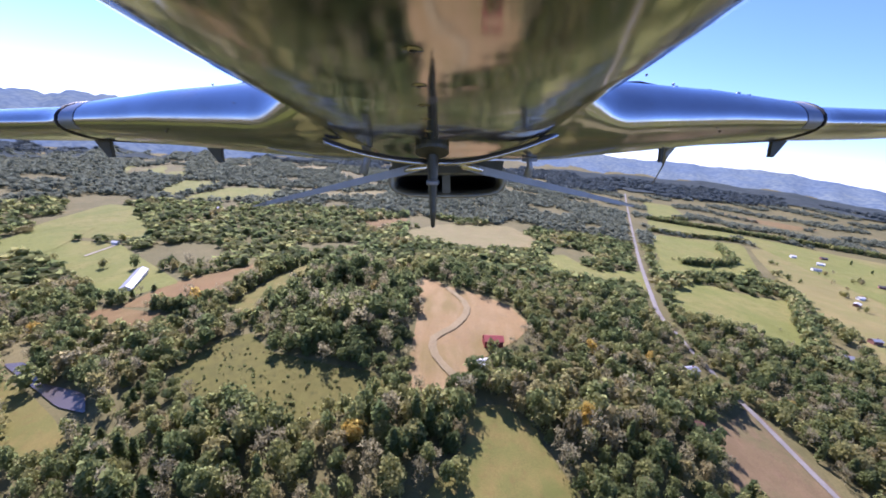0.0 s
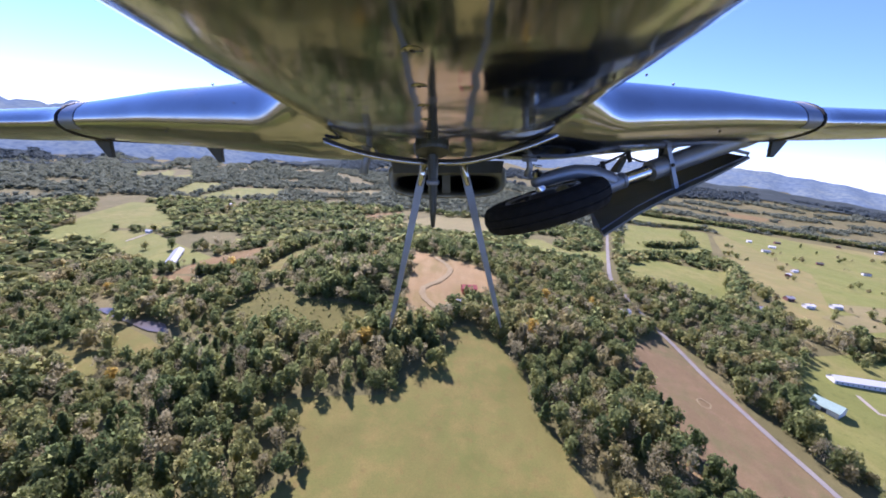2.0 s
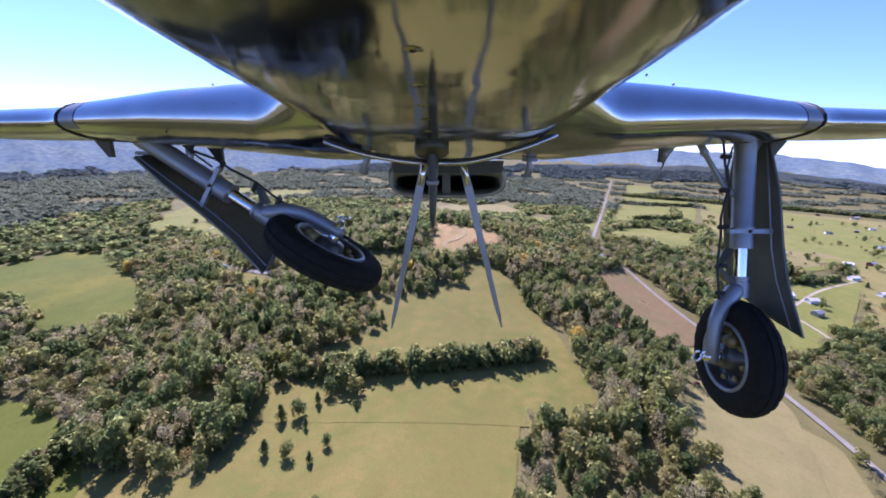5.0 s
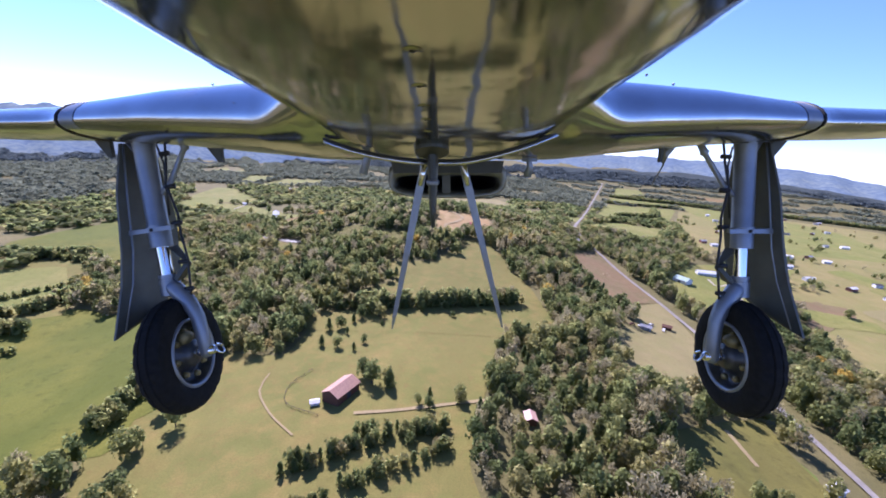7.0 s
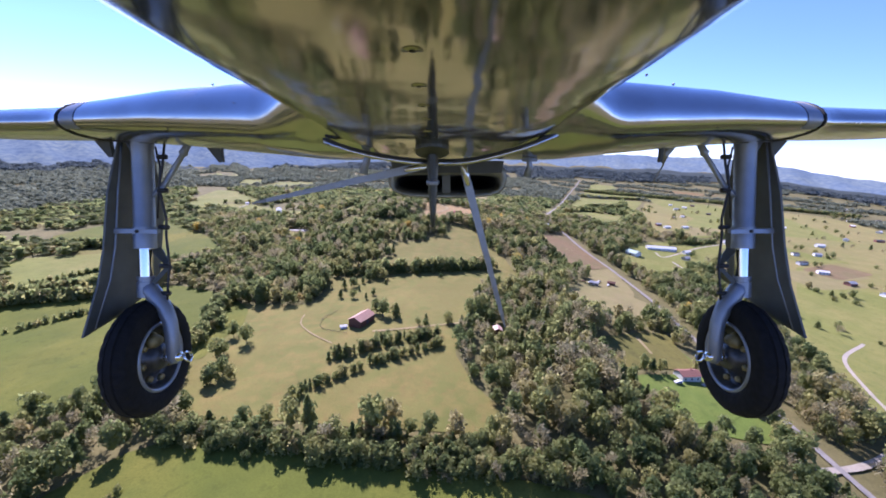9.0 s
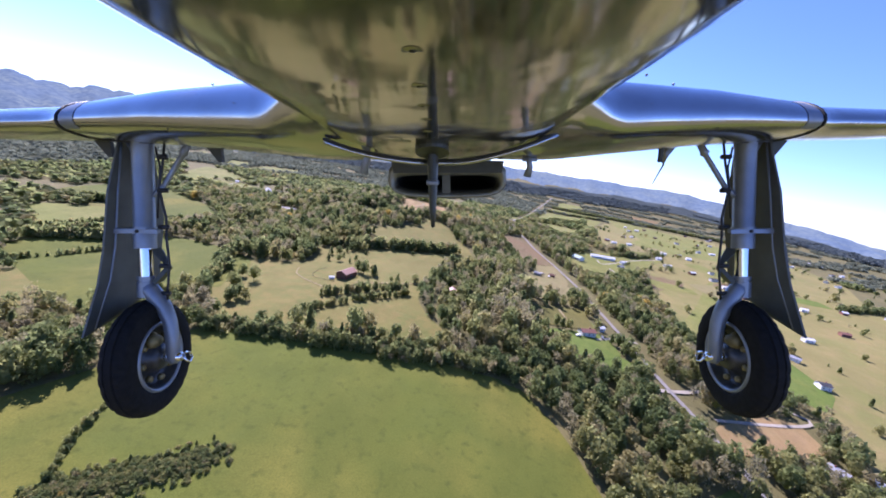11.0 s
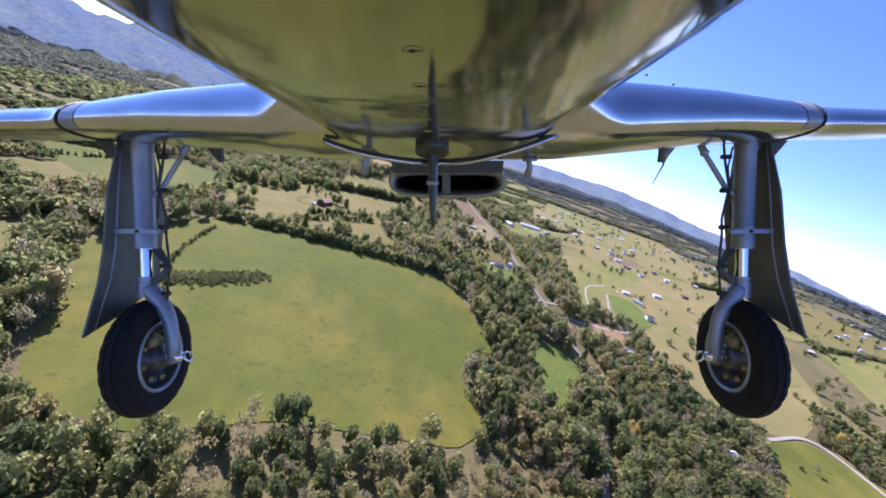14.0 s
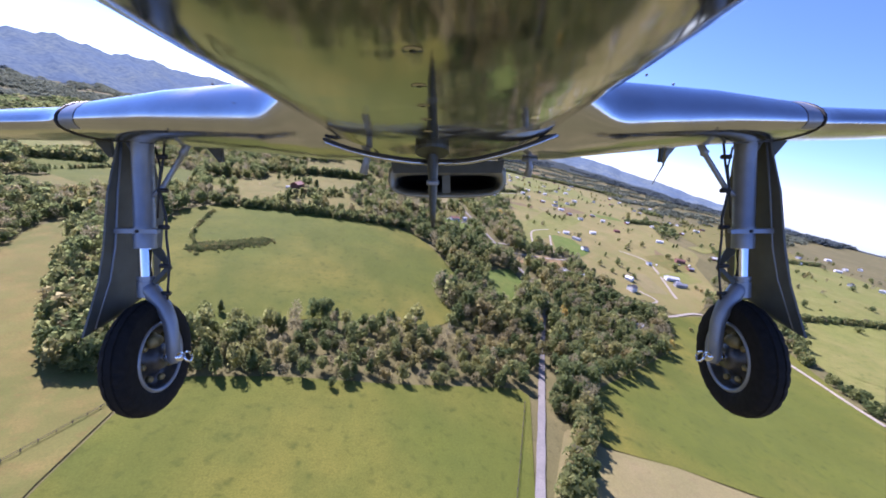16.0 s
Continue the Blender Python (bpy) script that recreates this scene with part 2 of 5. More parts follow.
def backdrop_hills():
    """The farthest ridges, behind all else, with the haze of distance put into their blue colour and glow."""
    m, n, l, b = material("far ridges in painted haze blue")
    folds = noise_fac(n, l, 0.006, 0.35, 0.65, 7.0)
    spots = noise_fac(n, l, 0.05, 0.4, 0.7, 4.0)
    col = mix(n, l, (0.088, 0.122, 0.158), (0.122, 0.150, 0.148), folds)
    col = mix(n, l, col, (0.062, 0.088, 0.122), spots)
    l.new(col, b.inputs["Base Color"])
    # faint glow in place of haze; the ridges give off no light themselves
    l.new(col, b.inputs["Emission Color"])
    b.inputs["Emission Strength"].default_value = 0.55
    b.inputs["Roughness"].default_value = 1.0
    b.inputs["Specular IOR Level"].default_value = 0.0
    az = np.radians(np.arange(-80, 72, 0.5))
    verts, k = [], len(az)
    for j in range(7):
        u = j / 6
        deg = np.degrees(az)
        west = smooth(-8, -26, deg)
        r = (2350 - 450 * west) + u * 750
        top = 112 + 3000 * np.tan(np.radians(np.interp(deg, (-80, -45, -35, -28, -17, -8, 5, 25, 36, 48, 57, 66, 80), (0.4, 0.9, 1.0, 0.9, 0.4, 0.0, 0.2, 0.5, 0.6, -0.9, -2.1, -3.3, -3.4))))
        top = top + (10 * np.sin(deg * 0.8) + 7 * np.sin(deg * 2.1 + 1) + 4 * np.sin(deg * 5.3)) * (0.35 + 0.65 * west)
        z = -40 + (top + 40) * (u ** 0.8) + 12 * np.sin(deg * 1.7 + j * 1.3) * u * (1 - u) * 3
        verts.append(np.stack([r * np.sin(az), r * np.cos(az) - 300, z], -1))
    f = [(j * k + i, j * k + i + 1, (j + 1) * k + i + 1, (j + 1) * k + i) for j in range(6) for i in range(k - 1)]
    tagged(mesh_object("backdrop", np.concatenate(verts), f, m, True), "forested mountain ridges on the horizon with blue haze painted in", "mountains", kind="structure")


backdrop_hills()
OPEN, LANES, ROOFS, HEDGES, WOODS = [], [], [], [], []
FIELD_LABELS = {
    "green": "bright green pasture field between tree lines", "pasture": "green grazing field with pale patches", "lawn": "mown green lawn beside a house",
    "meadow": "dry olive meadow with tan patches", "dry": "dry tan grass field", "brown": "brown stubble field edged by trees",
    "olive": "olive grazing land with scattered trees and houses", "stubble": "pale red-brown stubble field with a curved track", "dirt": "reddish bare dirt field", "scrub": "scrubby olive rough with low bushes"}


def inside(poly, x, y):
    """Which of the points lie in the polygon."""
    hit = np.zeros(np.shape(x), bool)
    for (x0, y0), (x1, y1) in zip(poly, poly[1:] + poly[:1]):
        if y0 != y1:
            hit ^= ((y0 > y) != (y1 > y)) & (x < (x1 - x0) * (y - y0) / (y1 - y0) + x0)
    return hit


def drape(name, bm, mat, lift, longest=22.0):
    """Lay a flat mesh on the land."""
    bmesh.ops.triangulate(bm, faces=bm.faces[:])
    for _ in range(7):
        long = [e for e in bm.edges if e.calc_length() > longest]
        if not long:
            break
        bmesh.ops.subdivide_edges(bm, edges=long, cuts=1)
        bmesh.ops.triangulate(bm, faces=bm.faces[:])
    co = np.array([v.co[:2] for v in bm.verts])
    for v, z in zip(bm.verts, height(co[:, 0], co[:, 1])):
        v.co.z = z + lift
    for f in bm.faces:
        f.smooth = True
        if f.normal.z < 0:
            f.normal_flip()
    me = bpy.data.meshes.new(name)
    bm.to_mesh(me)
    bm.free()
    me.materials.append(mat)
    return new(name, me)


def softened(poly, rounds=2):
    """Corner cutting: field edges are seldom sharp."""
    for _ in range(rounds):
        out = []
        for (x0, y0), (x1, y1) in zip(poly, poly[1:] + poly[:1]):
            out += [(0.9 * x0 + 0.1 * x1, 0.9 * y0 + 0.1 * y1), (0.1 * x0 + 0.9 * x1, 0.1 * y0 + 0.9 * y1)]
        poly = out
    return poly


SCRUB = 0


def field(kind, poly):
    global SCRUB
    poly = softened(poly)
    if kind == "scrub" and not SCRUB:
        SCRUB = len(OPEN)
    OPEN.append(poly)
    bm = bmesh.new()
    bm.faces.new([bm.verts.new((x, y, 0)) for x, y in poly])
    ob = drape("field", bm, SOILS[kind], 0.12 + 0.006 * len(OPEN))
    tagged(ob, FIELD_LABELS[kind], "field", kind="structure")


def curve_line(pts, step=6.0):
    """A smooth line through the points."""
    p = [Vector((*a, 0)) for a in pts]
    p = [2 * p[0] - p[1]] + p + [2 * p[-1] - p[-2]]
    out = []
    for i in range(1, len(p) - 2):
        n = max(2, int((p[i + 1] - p[i]).length / step))
        for j in range(n):
            t = j / n
            out.append(0.5 * (2 * p[i] + (p[i + 1] - p[i - 1]) * t + (2 * p[i - 1] - 5 * p[i] + 4 * p[i + 1] - p[i + 2]) * t * t + (3 * p[i] - p[i - 1] - 3 * p[i + 1] + p[i + 2]) * t ** 3))
    return out + [p[-2]]


def road(kind, width, pts, clear=8.0):
    line = curve_line(pts)
    LANES.append((np.array([v[:2] for v in line]), width / 2 + (clear if kind == "lane" else 4.0)))
    bm = bmesh.new()
    row = []
    for i, v in enumerate(line):
        d = (line[min(i + 1, len(line) - 1)] - line[max(i - 1, 0)]).normalized()
        s = Vector((-d.y, d.x, 0)) * width / 2 * (1 + 0.06 * math.sin(i * 1.7))
        row.append((bm.verts.new(v + s), bm.verts.new(v - s)))
    for (a, b), (c, d) in zip(row, row[1:]):
        bm.faces.new((a, b, d, c))
    ob = drape("road", bm, SOILS[kind], 0.72 if kind == "lane" else 0.66, 30)
    tagged(ob, {"lane": "worn pale grey country lane between trees", "drive": "pale gravel drive across grass", "track": "sandy farm track"}[kind], "road", kind="structure")


def pond(poly):
    poly = softened(poly)
    mx, my = sum(p[0] for p in poly) / len(poly), sum(p[1] for p in poly) / len(poly)
    OPEN.append([(mx + (x - mx) * 1.35, my + (y - my) * 1.6) for x, y in poly])
    bm = bmesh.new()
    bm.faces.new([bm.verts.new((x, y, 0)) for x, y in poly])
    m, n, l, b = material("muddy still water")
    b.inputs["Base Color"].default_value, b.inputs["Roughness"].default_value = (0.085, 0.070, 0.062, 1), 0.32
    bump(n, l, b, noise_fac(n, l, 1.5, 0.3, 0.7), 0.08, 0.05)
    tagged(drape("pond", bm, m, 0.6), "narrow dark muddy pond among trees", "pond", kind="structure")


def hedge(width, tall, pts):
    HEDGES.append((np.array([v[:2] for v in curve_line(pts, 4.0)]), width, tall))


def forest_floor(poly):
    bm = bmesh.new()
    bm.faces.new([bm.verts.new((x, y, 0)) for x, y in poly])
    # floor shares the haze-tinted leaf colour of the hill forest
    tagged(drape("forest_floor", bm, HAZY_HILL_LEAF, 5.0, 70), "wooded floor of the far hills, tinted with painted haze", "forest floor", kind="structure")


forest_floor([(-1050, -300), (-1050, 700), (-800, 1500), (-300, 1560), (-350, 2300), (-1300, 1900), (-2000, 800), (-2150, -300)])
forest_floor([(700, 1560), (1250, 1560), (1560, 1250), (1560, 300), (2300, 250), (2100, 1350), (1300, 2050), (500, 2150)])
field("stubble", [(-19, 315), (10, 290), (36, 281), (54, 268), (64, 243), (51, 222), (27, 196), (16, 180), (9, 170), (-11, 163), (-12, 189), (-12, 237)])
field("scrub", [(-121, 205), (-107, 210), (-88, 191), (-61, 184), (-47, 180), (-29, 178), (-19, 166), (-30, 156), (-55, 140), (-76, 144), (-102, 153), (-129, 170), (-130, 183)])
field("meadow", [(19, 159), (37, 165), (49, 150), (63, 122), (62, 99), (67, 82), (75, 70), (-31, 59), (-38, 71), (-71, 85), (-66, 89), (-40, 92), (-11, 95), (9, 111), (17, 121)])
field("brown", [(-223, 249), (-215, 298), (-177, 342), (-165, 351), (-154, 307), (-159, 260), (-175, 252), (-197, 249)])
field("meadow", [(-143, 245), (-125, 358), (-107, 344), (-117, 248), (-124, 225)])
field("brown", [(-241, 236), (-226, 250), (-167, 234), (-155, 222), (-177, 213), (-213, 214)])
field("pasture", [(-416, 353), (-404, 390), (-347, 401), (-267, 343), (-210, 298), (-225, 274), (-242, 264), (-319, 318)])
field("pasture", [(-458, 411), (-484, 548), (-449, 556), (-403, 502), (-363, 472), (-337, 428), (-359, 408), (-398, 403)])
field("pasture", [(-737, 943), (-721, 1083), (-582, 871), (-616, 832)])
field("pasture", [(-437, 635), (-445, 783), (-353, 835), (-328, 726), (-410, 624)])
field("pasture", [(-487, 623), (-553, 827), (-483, 852), (-450, 670)])
field("dry", [(-533, 1352), (-403, 1438), (-395, 1342), (-469, 1236)])
field("dry", [(-290, 794), (-148, 989), (-145, 889), (-224, 804)])
field("brown", [(-148, 581), (-68, 674), (-63, 626), (-101, 543)])
field("dry", [(-63, 554), (-8, 646), (112, 697), (148, 585), (108, 505), (24, 467), (-32, 477)])
field("pasture", [(134, 502), (163, 512), (174, 437), (253, 478), (216, 387), (177, 394), (112, 375)])
field("pasture", [(650, 1346), (727, 1305), (645, 1074), (510, 999)])
field("pasture", [(478, 946), (576, 964), (686, 923), (623, 815), (507, 799), (418, 807)])
field("pasture", [(398, 763), (484, 761), (574, 754), (446, 539), (368, 499), (283, 466), (253, 443)])
field("pasture", [(243, 399), (302, 452), (346, 420), (387, 416), (299, 285), (270, 285), (244, 313), (214, 335)])
field("olive", [(544, 691), (692, 738), (810, 644), (362, 228), (333, 239), (347, 301), (399, 413)])
field("brown", [(825, 1246), (901, 1192), (1027, 1084), (899, 1037), (829, 1176)])
field("dirt", [(144, 173), (174, 192), (179, 148), (184, 109), (170, 91), (154, 91), (134, 107), (134, 133)])
field("stubble", [(129, 110), (133, 95), (132, 54), (127, 51), (123, 85)])
field("meadow", [(-215, 168), (-191, 159), (-161, 142), (-139, 126), (-142, 123), (-164, 122)])
field("green", [(-437, 211), (-376, 225), (-285, 147), (-258, 125), (-223, 69), (-237, 50), (-241, 34)])
field("meadow", [(-214, 120), (-218, 142), (-170, 124), (-163, 104)])
field("dry", [(119, -10), (140, -5), (168, -7), (186, -32), (168, -69), (139, -82), (113, -82), (106, -67)])
field("green", [(-408, 94), (-428, 185), (-345, 207), (-264, 96), (-241, 44), (-259, 43), (-307, 71), (-340, 95)])
field("meadow", [(-363, 55), (-335, 74), (-301, 52), (-283, 6), (-286, -13)])
field("green", [(-267, -29), (-247, -14), (-200, -28), (-170, -40), (-170, -59), (-150, -96), (-142, -125), (-149, -130)])
field("pasture", [(223, 135), (289, 167), (276, 115), (232, 77), (215, 94)])
field("lawn", [(105, -139), (142, -117), (160, -117), (162, -128), (151, -138), (102, -147)])
field("olive", [(415, 207), (608, 278), (279, -44), (305, 32), (338, 102)])
field("meadow", [(-166, -56), (-121, -65), (-81, -69), (-78, -31), (-44, -38), (53, 4), (39, -45), (31, -88), (22, -123), (19, -145), (26, -170), (41, -196), (28, -205), (-31, -201), (-47, -197), (-82, -196), (-105, -186), (-118, -156), (-158, -94)])
field("meadow", [(-40, 42), (25, 152), (43, 97), (59, 49), (70, 7), (72, -24), (53, 4), (23, 68), (-23, 36)])
field("lawn", [(113, -168), (148, -164), (169, -180), (157, -194), (120, -191)])
field("meadow", [(-291, -91), (-267, -76), (-237, -69), (-189, -127), (-159, -167), (-171, -180), (-184, -192)])
field("green", [(-146, -280), (-98, -219), (-61, -221), (-8, -233), (73, -232), (88, -261), (99, -314), (69, -343), (79, -377), (60, -393), (8, -395), (-11, -395), (-51, -409), (-72, -409), (-92, -397), (-102, -381), (-116, -341)])
field("green", [(-123, -232), (-108, -212), (-92, -205), (-69, -205), (-47, -213), (-16, -215), (13, -219), (41, -225), (67, -230), (47, -251), (-112, -252)])
field("green", [(-59, -446), (-22, -445), (26, -448), (98, -445), (66, -507), (53, -531), (-78, -515), (-77, -495), (-71, -464)])
field("meadow", [(-190, -356), (-180, -328), (-186, -289), (-173, -265), (-149, -311), (-125, -380), (-107, -420), (-90, -439), (-71, -456), (-72, -463), (-78, -495), (-79, -514), (-100, -494)])
field("green", [(135, -445), (269, -380), (323, -321), (368, -320), (399, -382), (344, -482), (300, -527), (207, -528), (177, -513), (147, -496), (113, -483)])
field("dry", [(102, -472), (113, -484), (147, -496), (175, -514), (188, -533), (125, -538), (58, -531), (73, -508)])
field("pasture", [(519, -330), (430, -366), (400, -408), (366, -468), (528, -388)])
field("lawn", [(133, -300), (169, -283), (167, -317), (133, -349), (122, -334)])
field("stubble", [(189, -228), (245, -204), (266, -206), (263, -229), (214, -247), (186, -246)])
field("stubble", [(271, 142), (281, 157), (318, 160), (330, 150), (300, 132), (282, 129)])
field("olive", [(370, 156), (818, 646), (585, 53), (550, -109), (449, -270), (370, -315), (335, -316), (326, -285), (290, -181), (275, -130)])
field("olive", [(542, 717), (744, 757), (956, 608), (815, 250), (675, 97), (508, -142), (404, -167), (405, -34), (424, 172)])
field("meadow", [(-316, -65), (-276, 22), (-238, -50), (-269, -132)])
field("meadow", [(-270, -173), (-224, -90), (-187, -182), (-222, -208), (-257, -196)])
field("meadow", [(20, 149), (50, 158), (56, 116), (70, 76), (78, 52), (81, 12), (83, -7), (76, -40), (-82, -39), (-86, -12), (-64, -6), (-48, -6), (-71, 11), (-60, 29), (-35, 51), (-44, 70), (-28, 79), (13, 111)])
field("olive", [(280, -27), (255, -136), (267, -176), (311, -174), (276, -248), (297, -262), (286, -298), (367, -285), (561, -144), (577, -18), (667, 252), (532, 251)])
field("dirt", [(344, 117), (393, 100), (370, 66), (329, 75)])
field("dirt", [(141, 167), (187, 203), (191, 129), (195, 67), (165, 54), (137, 73), (135, 119)])
field("dry", [(164, 51), (195, 67), (191, 26), (184, -10), (148, -71), (123, -83), (114, -76), (109, -52), (127, -10), (148, 11)])
field("green", [(-273, -43), (-245, -23), (-204, -21), (-155, -42), (-126, -73), (-117, -100), (-120, -119), (-130, -131), (-133, -145), (-136, -156), (-146, -171), (-236, -111)])
field("lawn", [(114, -153), (163, -142), (162, -172), (145, -183), (119, -188), (107, -172)])
field("green", [(-295, -73), (-287, -61), (-262, -47), (-226, -43), (-191, -68), (-149, -98), (-123, -122), (-118, -143), (-140, -148), (-154, -153), (-151, -173), (-154, -186), (-183, -192), (-299, -107)])
field("pasture", [(-380, 2), (-377, 23), (-326, 56), (-299, 29), (-278, -1), (-288, -28), (-297, -51), (-310, -60)])
field("green", [(-411, 76), (-425, 102), (-422, 193), (-353, 197), (-268, 117), (-231, 57), (-283, 54), (-366, 82)])
field("pasture", [(-433, 340), (-460, 466), (-415, 464), (-376, 354), (-403, 323)])
field("pasture", [(-788, 965), (-720, 1006), (-655, 915), (-668, 795)])
field("dry", [(133, -2), (171, 12), (176, 5), (171, -25), (100, -32), (122, -12)])
field("stubble", [(298, 153), (322, 171), (326, 145), (338, 128), (316, 107), (303, 120), (268, 118)])
field("pasture", [(628, 583), (799, 662), (802, 570), (506, 290), (402, 238), (377, 262)])
field("scrub", [(103, -115), (145, -98), (166, -92), (160, -117), (160, -138), (100, -150), (102, -137)])
field("pasture", [(226, 128), (290, 198), (367, 216), (295, 94), (251, 59), (218, 50)])
field("dirt", [(344, 103), (376, 114), (350, 64), (325, 45), (313, 52)])
field("meadow", [(-120, -28), (-118, -14), (-105, -11), (-96, -24), (-104, -38), (-116, -37)])
field("dirt", [(484, -126), (476, -172), (482, -196), (459, -203), (446, -174)])
field("lawn", [(314, -100), (345, -110), (339, -164), (308, -188), (283, -168)])
field("lawn", [(132, -290), (168, -270), (170, -305), (146, -335), (123, -325)])
field("pasture", [(280, 137), (342, 188), (444, 225), (298, 83), (301, 112), (270, 101), (253, 104)])
field("pasture", [(447, 123), (448, 65), (468, 33), (221, -192), (230, -176), (245, -142), (256, -111), (278, -68), (339, -3)])
field("pasture", [(628, 877), (734, 781), (816, 589), (667, 252), (630, 293), (488, 286)])
WOODS.append([(-95, -210), (-55, -216), (-20, -223), (5, -227), (40, -229), (72, -229), (85, -222), (83, -212), (57, -206), (30, -211), (-6, -207), (-37, -204), (-62, -202), (-97, -190)])  # belt along the far edge of the green field
WOODS.append([(-76, 91), (-47, 97), (-13, 107), (17, 118), (12, 140), (-30, 140), (-90, 130), (-130, 100)])  # wood above the meadow
WOODS.append([(-110, 217), (-72, 184), (-40, 181), (-22, 198), (-19, 273), (-60, 320), (-100, 300)])  # dark round-topped wood
hedge(5, 6.0, [(-35, -208), (-6, -210), (31, -212)])
hedge(10, 6.8, [(-95, -203), (-55, -211), (-20, -217), (5, -220), (40, -221), (72, -222)])
field("pasture", [(480, -330), (800, -420), (900, -120), (600, -140)])
field("meadow", [(600, -136), (900, -116), (1100, 250), (700, 80)])
field("pasture", [(400, -420), (520, -560), (900, -560), (800, -424), (480, -336)])
hedge(9, 6.0, [(600, -140), (740, -128), (900, -118)])
hedge(9, 6.0, [(490, -335), (620, -372), (800, -422)])
hedge(9, 6.0, [(-404, 49), (-386, 62), (-361, 76), (-290, 64)])
hedge(10, 7.5, [(-302, -54), (-286, -38), (-269, -16), (-275, 6)])
hedge(8, 6.0, [(337, 201), (367, 205), (406, 213)])
hedge(11, 10.5, [(-60, -2), (-14, 1), (26, 10), (58, 21)])
hedge(4.5, 5.2, [(-57, -186), (-46, -173), (-17, -152), (8, -137)])
hedge(5, 6.0, [(-23, -131), (-8, -129), (8, -125)])
hedge(10, 9.0, [(-153, -39), (-147, -75), (-136, -103), (-133, -129)])
hedge(6, 7.5, [(-149, 245), (-144, 286), (-121, 363)])
hedge(8, 9.0, [(-194, 248), (-160, 238)])
hedge(2.5, 3.0, [(-85, -322), (-95, -294), (-99, -265), (-97, -229)])
hedge(12, 2.0, [(-87, -311), (-67, -302), (-49, -293)])
hedge(9, 2.2, [(-90, -312), (-62, -299)])
hedge(8, 7.5, [(413, 795), (495, 779), (599, 782)])
hedge(8, 7.5, [(486, 963), (608, 1008)])
hedge(10, 9.0, [(342, 546), (380, 556), (443, 594), (487, 695)])
hedge(12, 9.0, [(253, 436), (357, 484), (407, 439)])
hedge(12, 9.0, [(397, 428), (297, 280), (304, 251)])
hedge(9, 9.0, [(-373, 63), (-328, 83), (-295, 47)])
hedge(9, 9.0, [(-304, -78), (-278, -64), (-251, -50)])
hedge(10, 9.0, [(-239, -226), (-221, -223), (-186, -252), (-159, -251)])
hedge(16, 10.5, [(-155, -291), (-127, -367), (-104, -420), (-90, -439)])
hedge(9, 9.0, [(107, -457), (109, -476), (80, -508)])
hedge(5, 6.0, [(-47, -150), (-26, -139), (8, -128)])
hedge(8, 7.5, [(430, -356), (389, -407)])
hedge(4, 4.5, [(-332, -65), (-276, 45)])
hedge(4, 4.5, [(-276, -141), (-231, -73)])
hedge(12, 7.5, [(585, 53), (689, 76)])
hedge(12, 9.0, [(495, 950), (766, 824), (924, 716), (1039, 617)])
hedge(5, 6.0, [(130, 118), (133, 56)])
hedge(8, 9.0, [(422, -283), (424, -313), (393, -378)])
pond([(-227, 180), (-217, 182), (-190, 165), (-162, 158), (-150, 145), (-167, 149), (-190, 161)])
road("track", 2.0, [(-30, -118), (-10, -115), (29, -105)])
road("track", 0.9, [(171, 123), (168, 127), (164, 125), (164, 120), (168, 119), (171, 123)])
road("track", 4.5, [(6, 288), (19, 264), (20, 247), (11, 226), (0, 212), (2, 195), (12, 181)])
road("drive", 3.2, [(349, -476), (373, -397), (376, -320), (323, -321)])
road("drive", 3, [(373, -283), (422, -184), (406, -143)])
road("drive", 3, [(166, -206), (195, -198), (233, -181)])
road("drive", 2.4, [(251, -164), (264, -134), (286, -99), (326, -74)])
road("drive", 2.4, [(-341, 354), (-342, 391)])
road("drive", 2.6, [(292, 118), (291, 97), (288, 80)])
road("drive", 2.6, [(427, 214), (360, 182), (292, 136), (290, 155)])
road("track", 2, [(138, -106), (137, -127)])
road("track", 0.9, [(-81, -87), (-79, -102), (-66, -119), (-51, -132)])
road("drive", 2.4, [(308, -109), (270, -184), (277, -204), (195, -222)])
road("drive", 2.4, [(334, -267), (340, -289), (308, -300)])
road("drive", 2.2, [(190, -142), (168, -146), (150, -155)])
road("lane", 3.6, [(30, -570), (55, -529), (68, -507), (94, -464), (104, -447)])
road("lane", 3.6, [(104, -447), (140, -386), (174, -332)], 2.0)
road("lane", 3.6, [(174, -332), (180, -322), (182, -262), (178, -183), (183, -95), (192, -20), (194, 60), (190, 105), (186, 145), (184, 188)])
road("lane", 3.6, [(184, 188), (182, 215), (182, 250), (185, 290)], 1.0)
road("lane", 4.2, [(185, 290), (190, 320), (221, 402), (311, 630), (437, 950), (654, 1500)])


# plots of the settlement to the east
plots = np.random.default_rng(33)
for _ in range(14):
    px, py, a = plots.uniform(350, 620), plots.uniform(-330, 420), plots.uniform(-0.5, 0.3)
    pw, pd = plots.uniform(14, 42), plots.uniform(12, 34)
    field(("pasture", "dry", "lawn", "pasture", "dirt", "pasture", "meadow")[plots.integers(0, 7)], [(round(px + u * pw * math.cos(a) - v * pd * math.sin(a)), round(py + u * pw * math.sin(a) + v * pd * math.cos(a))) for u, v in ((-1, -1), (1, -0.9), (0.9, 1), (-1, 0.8))])


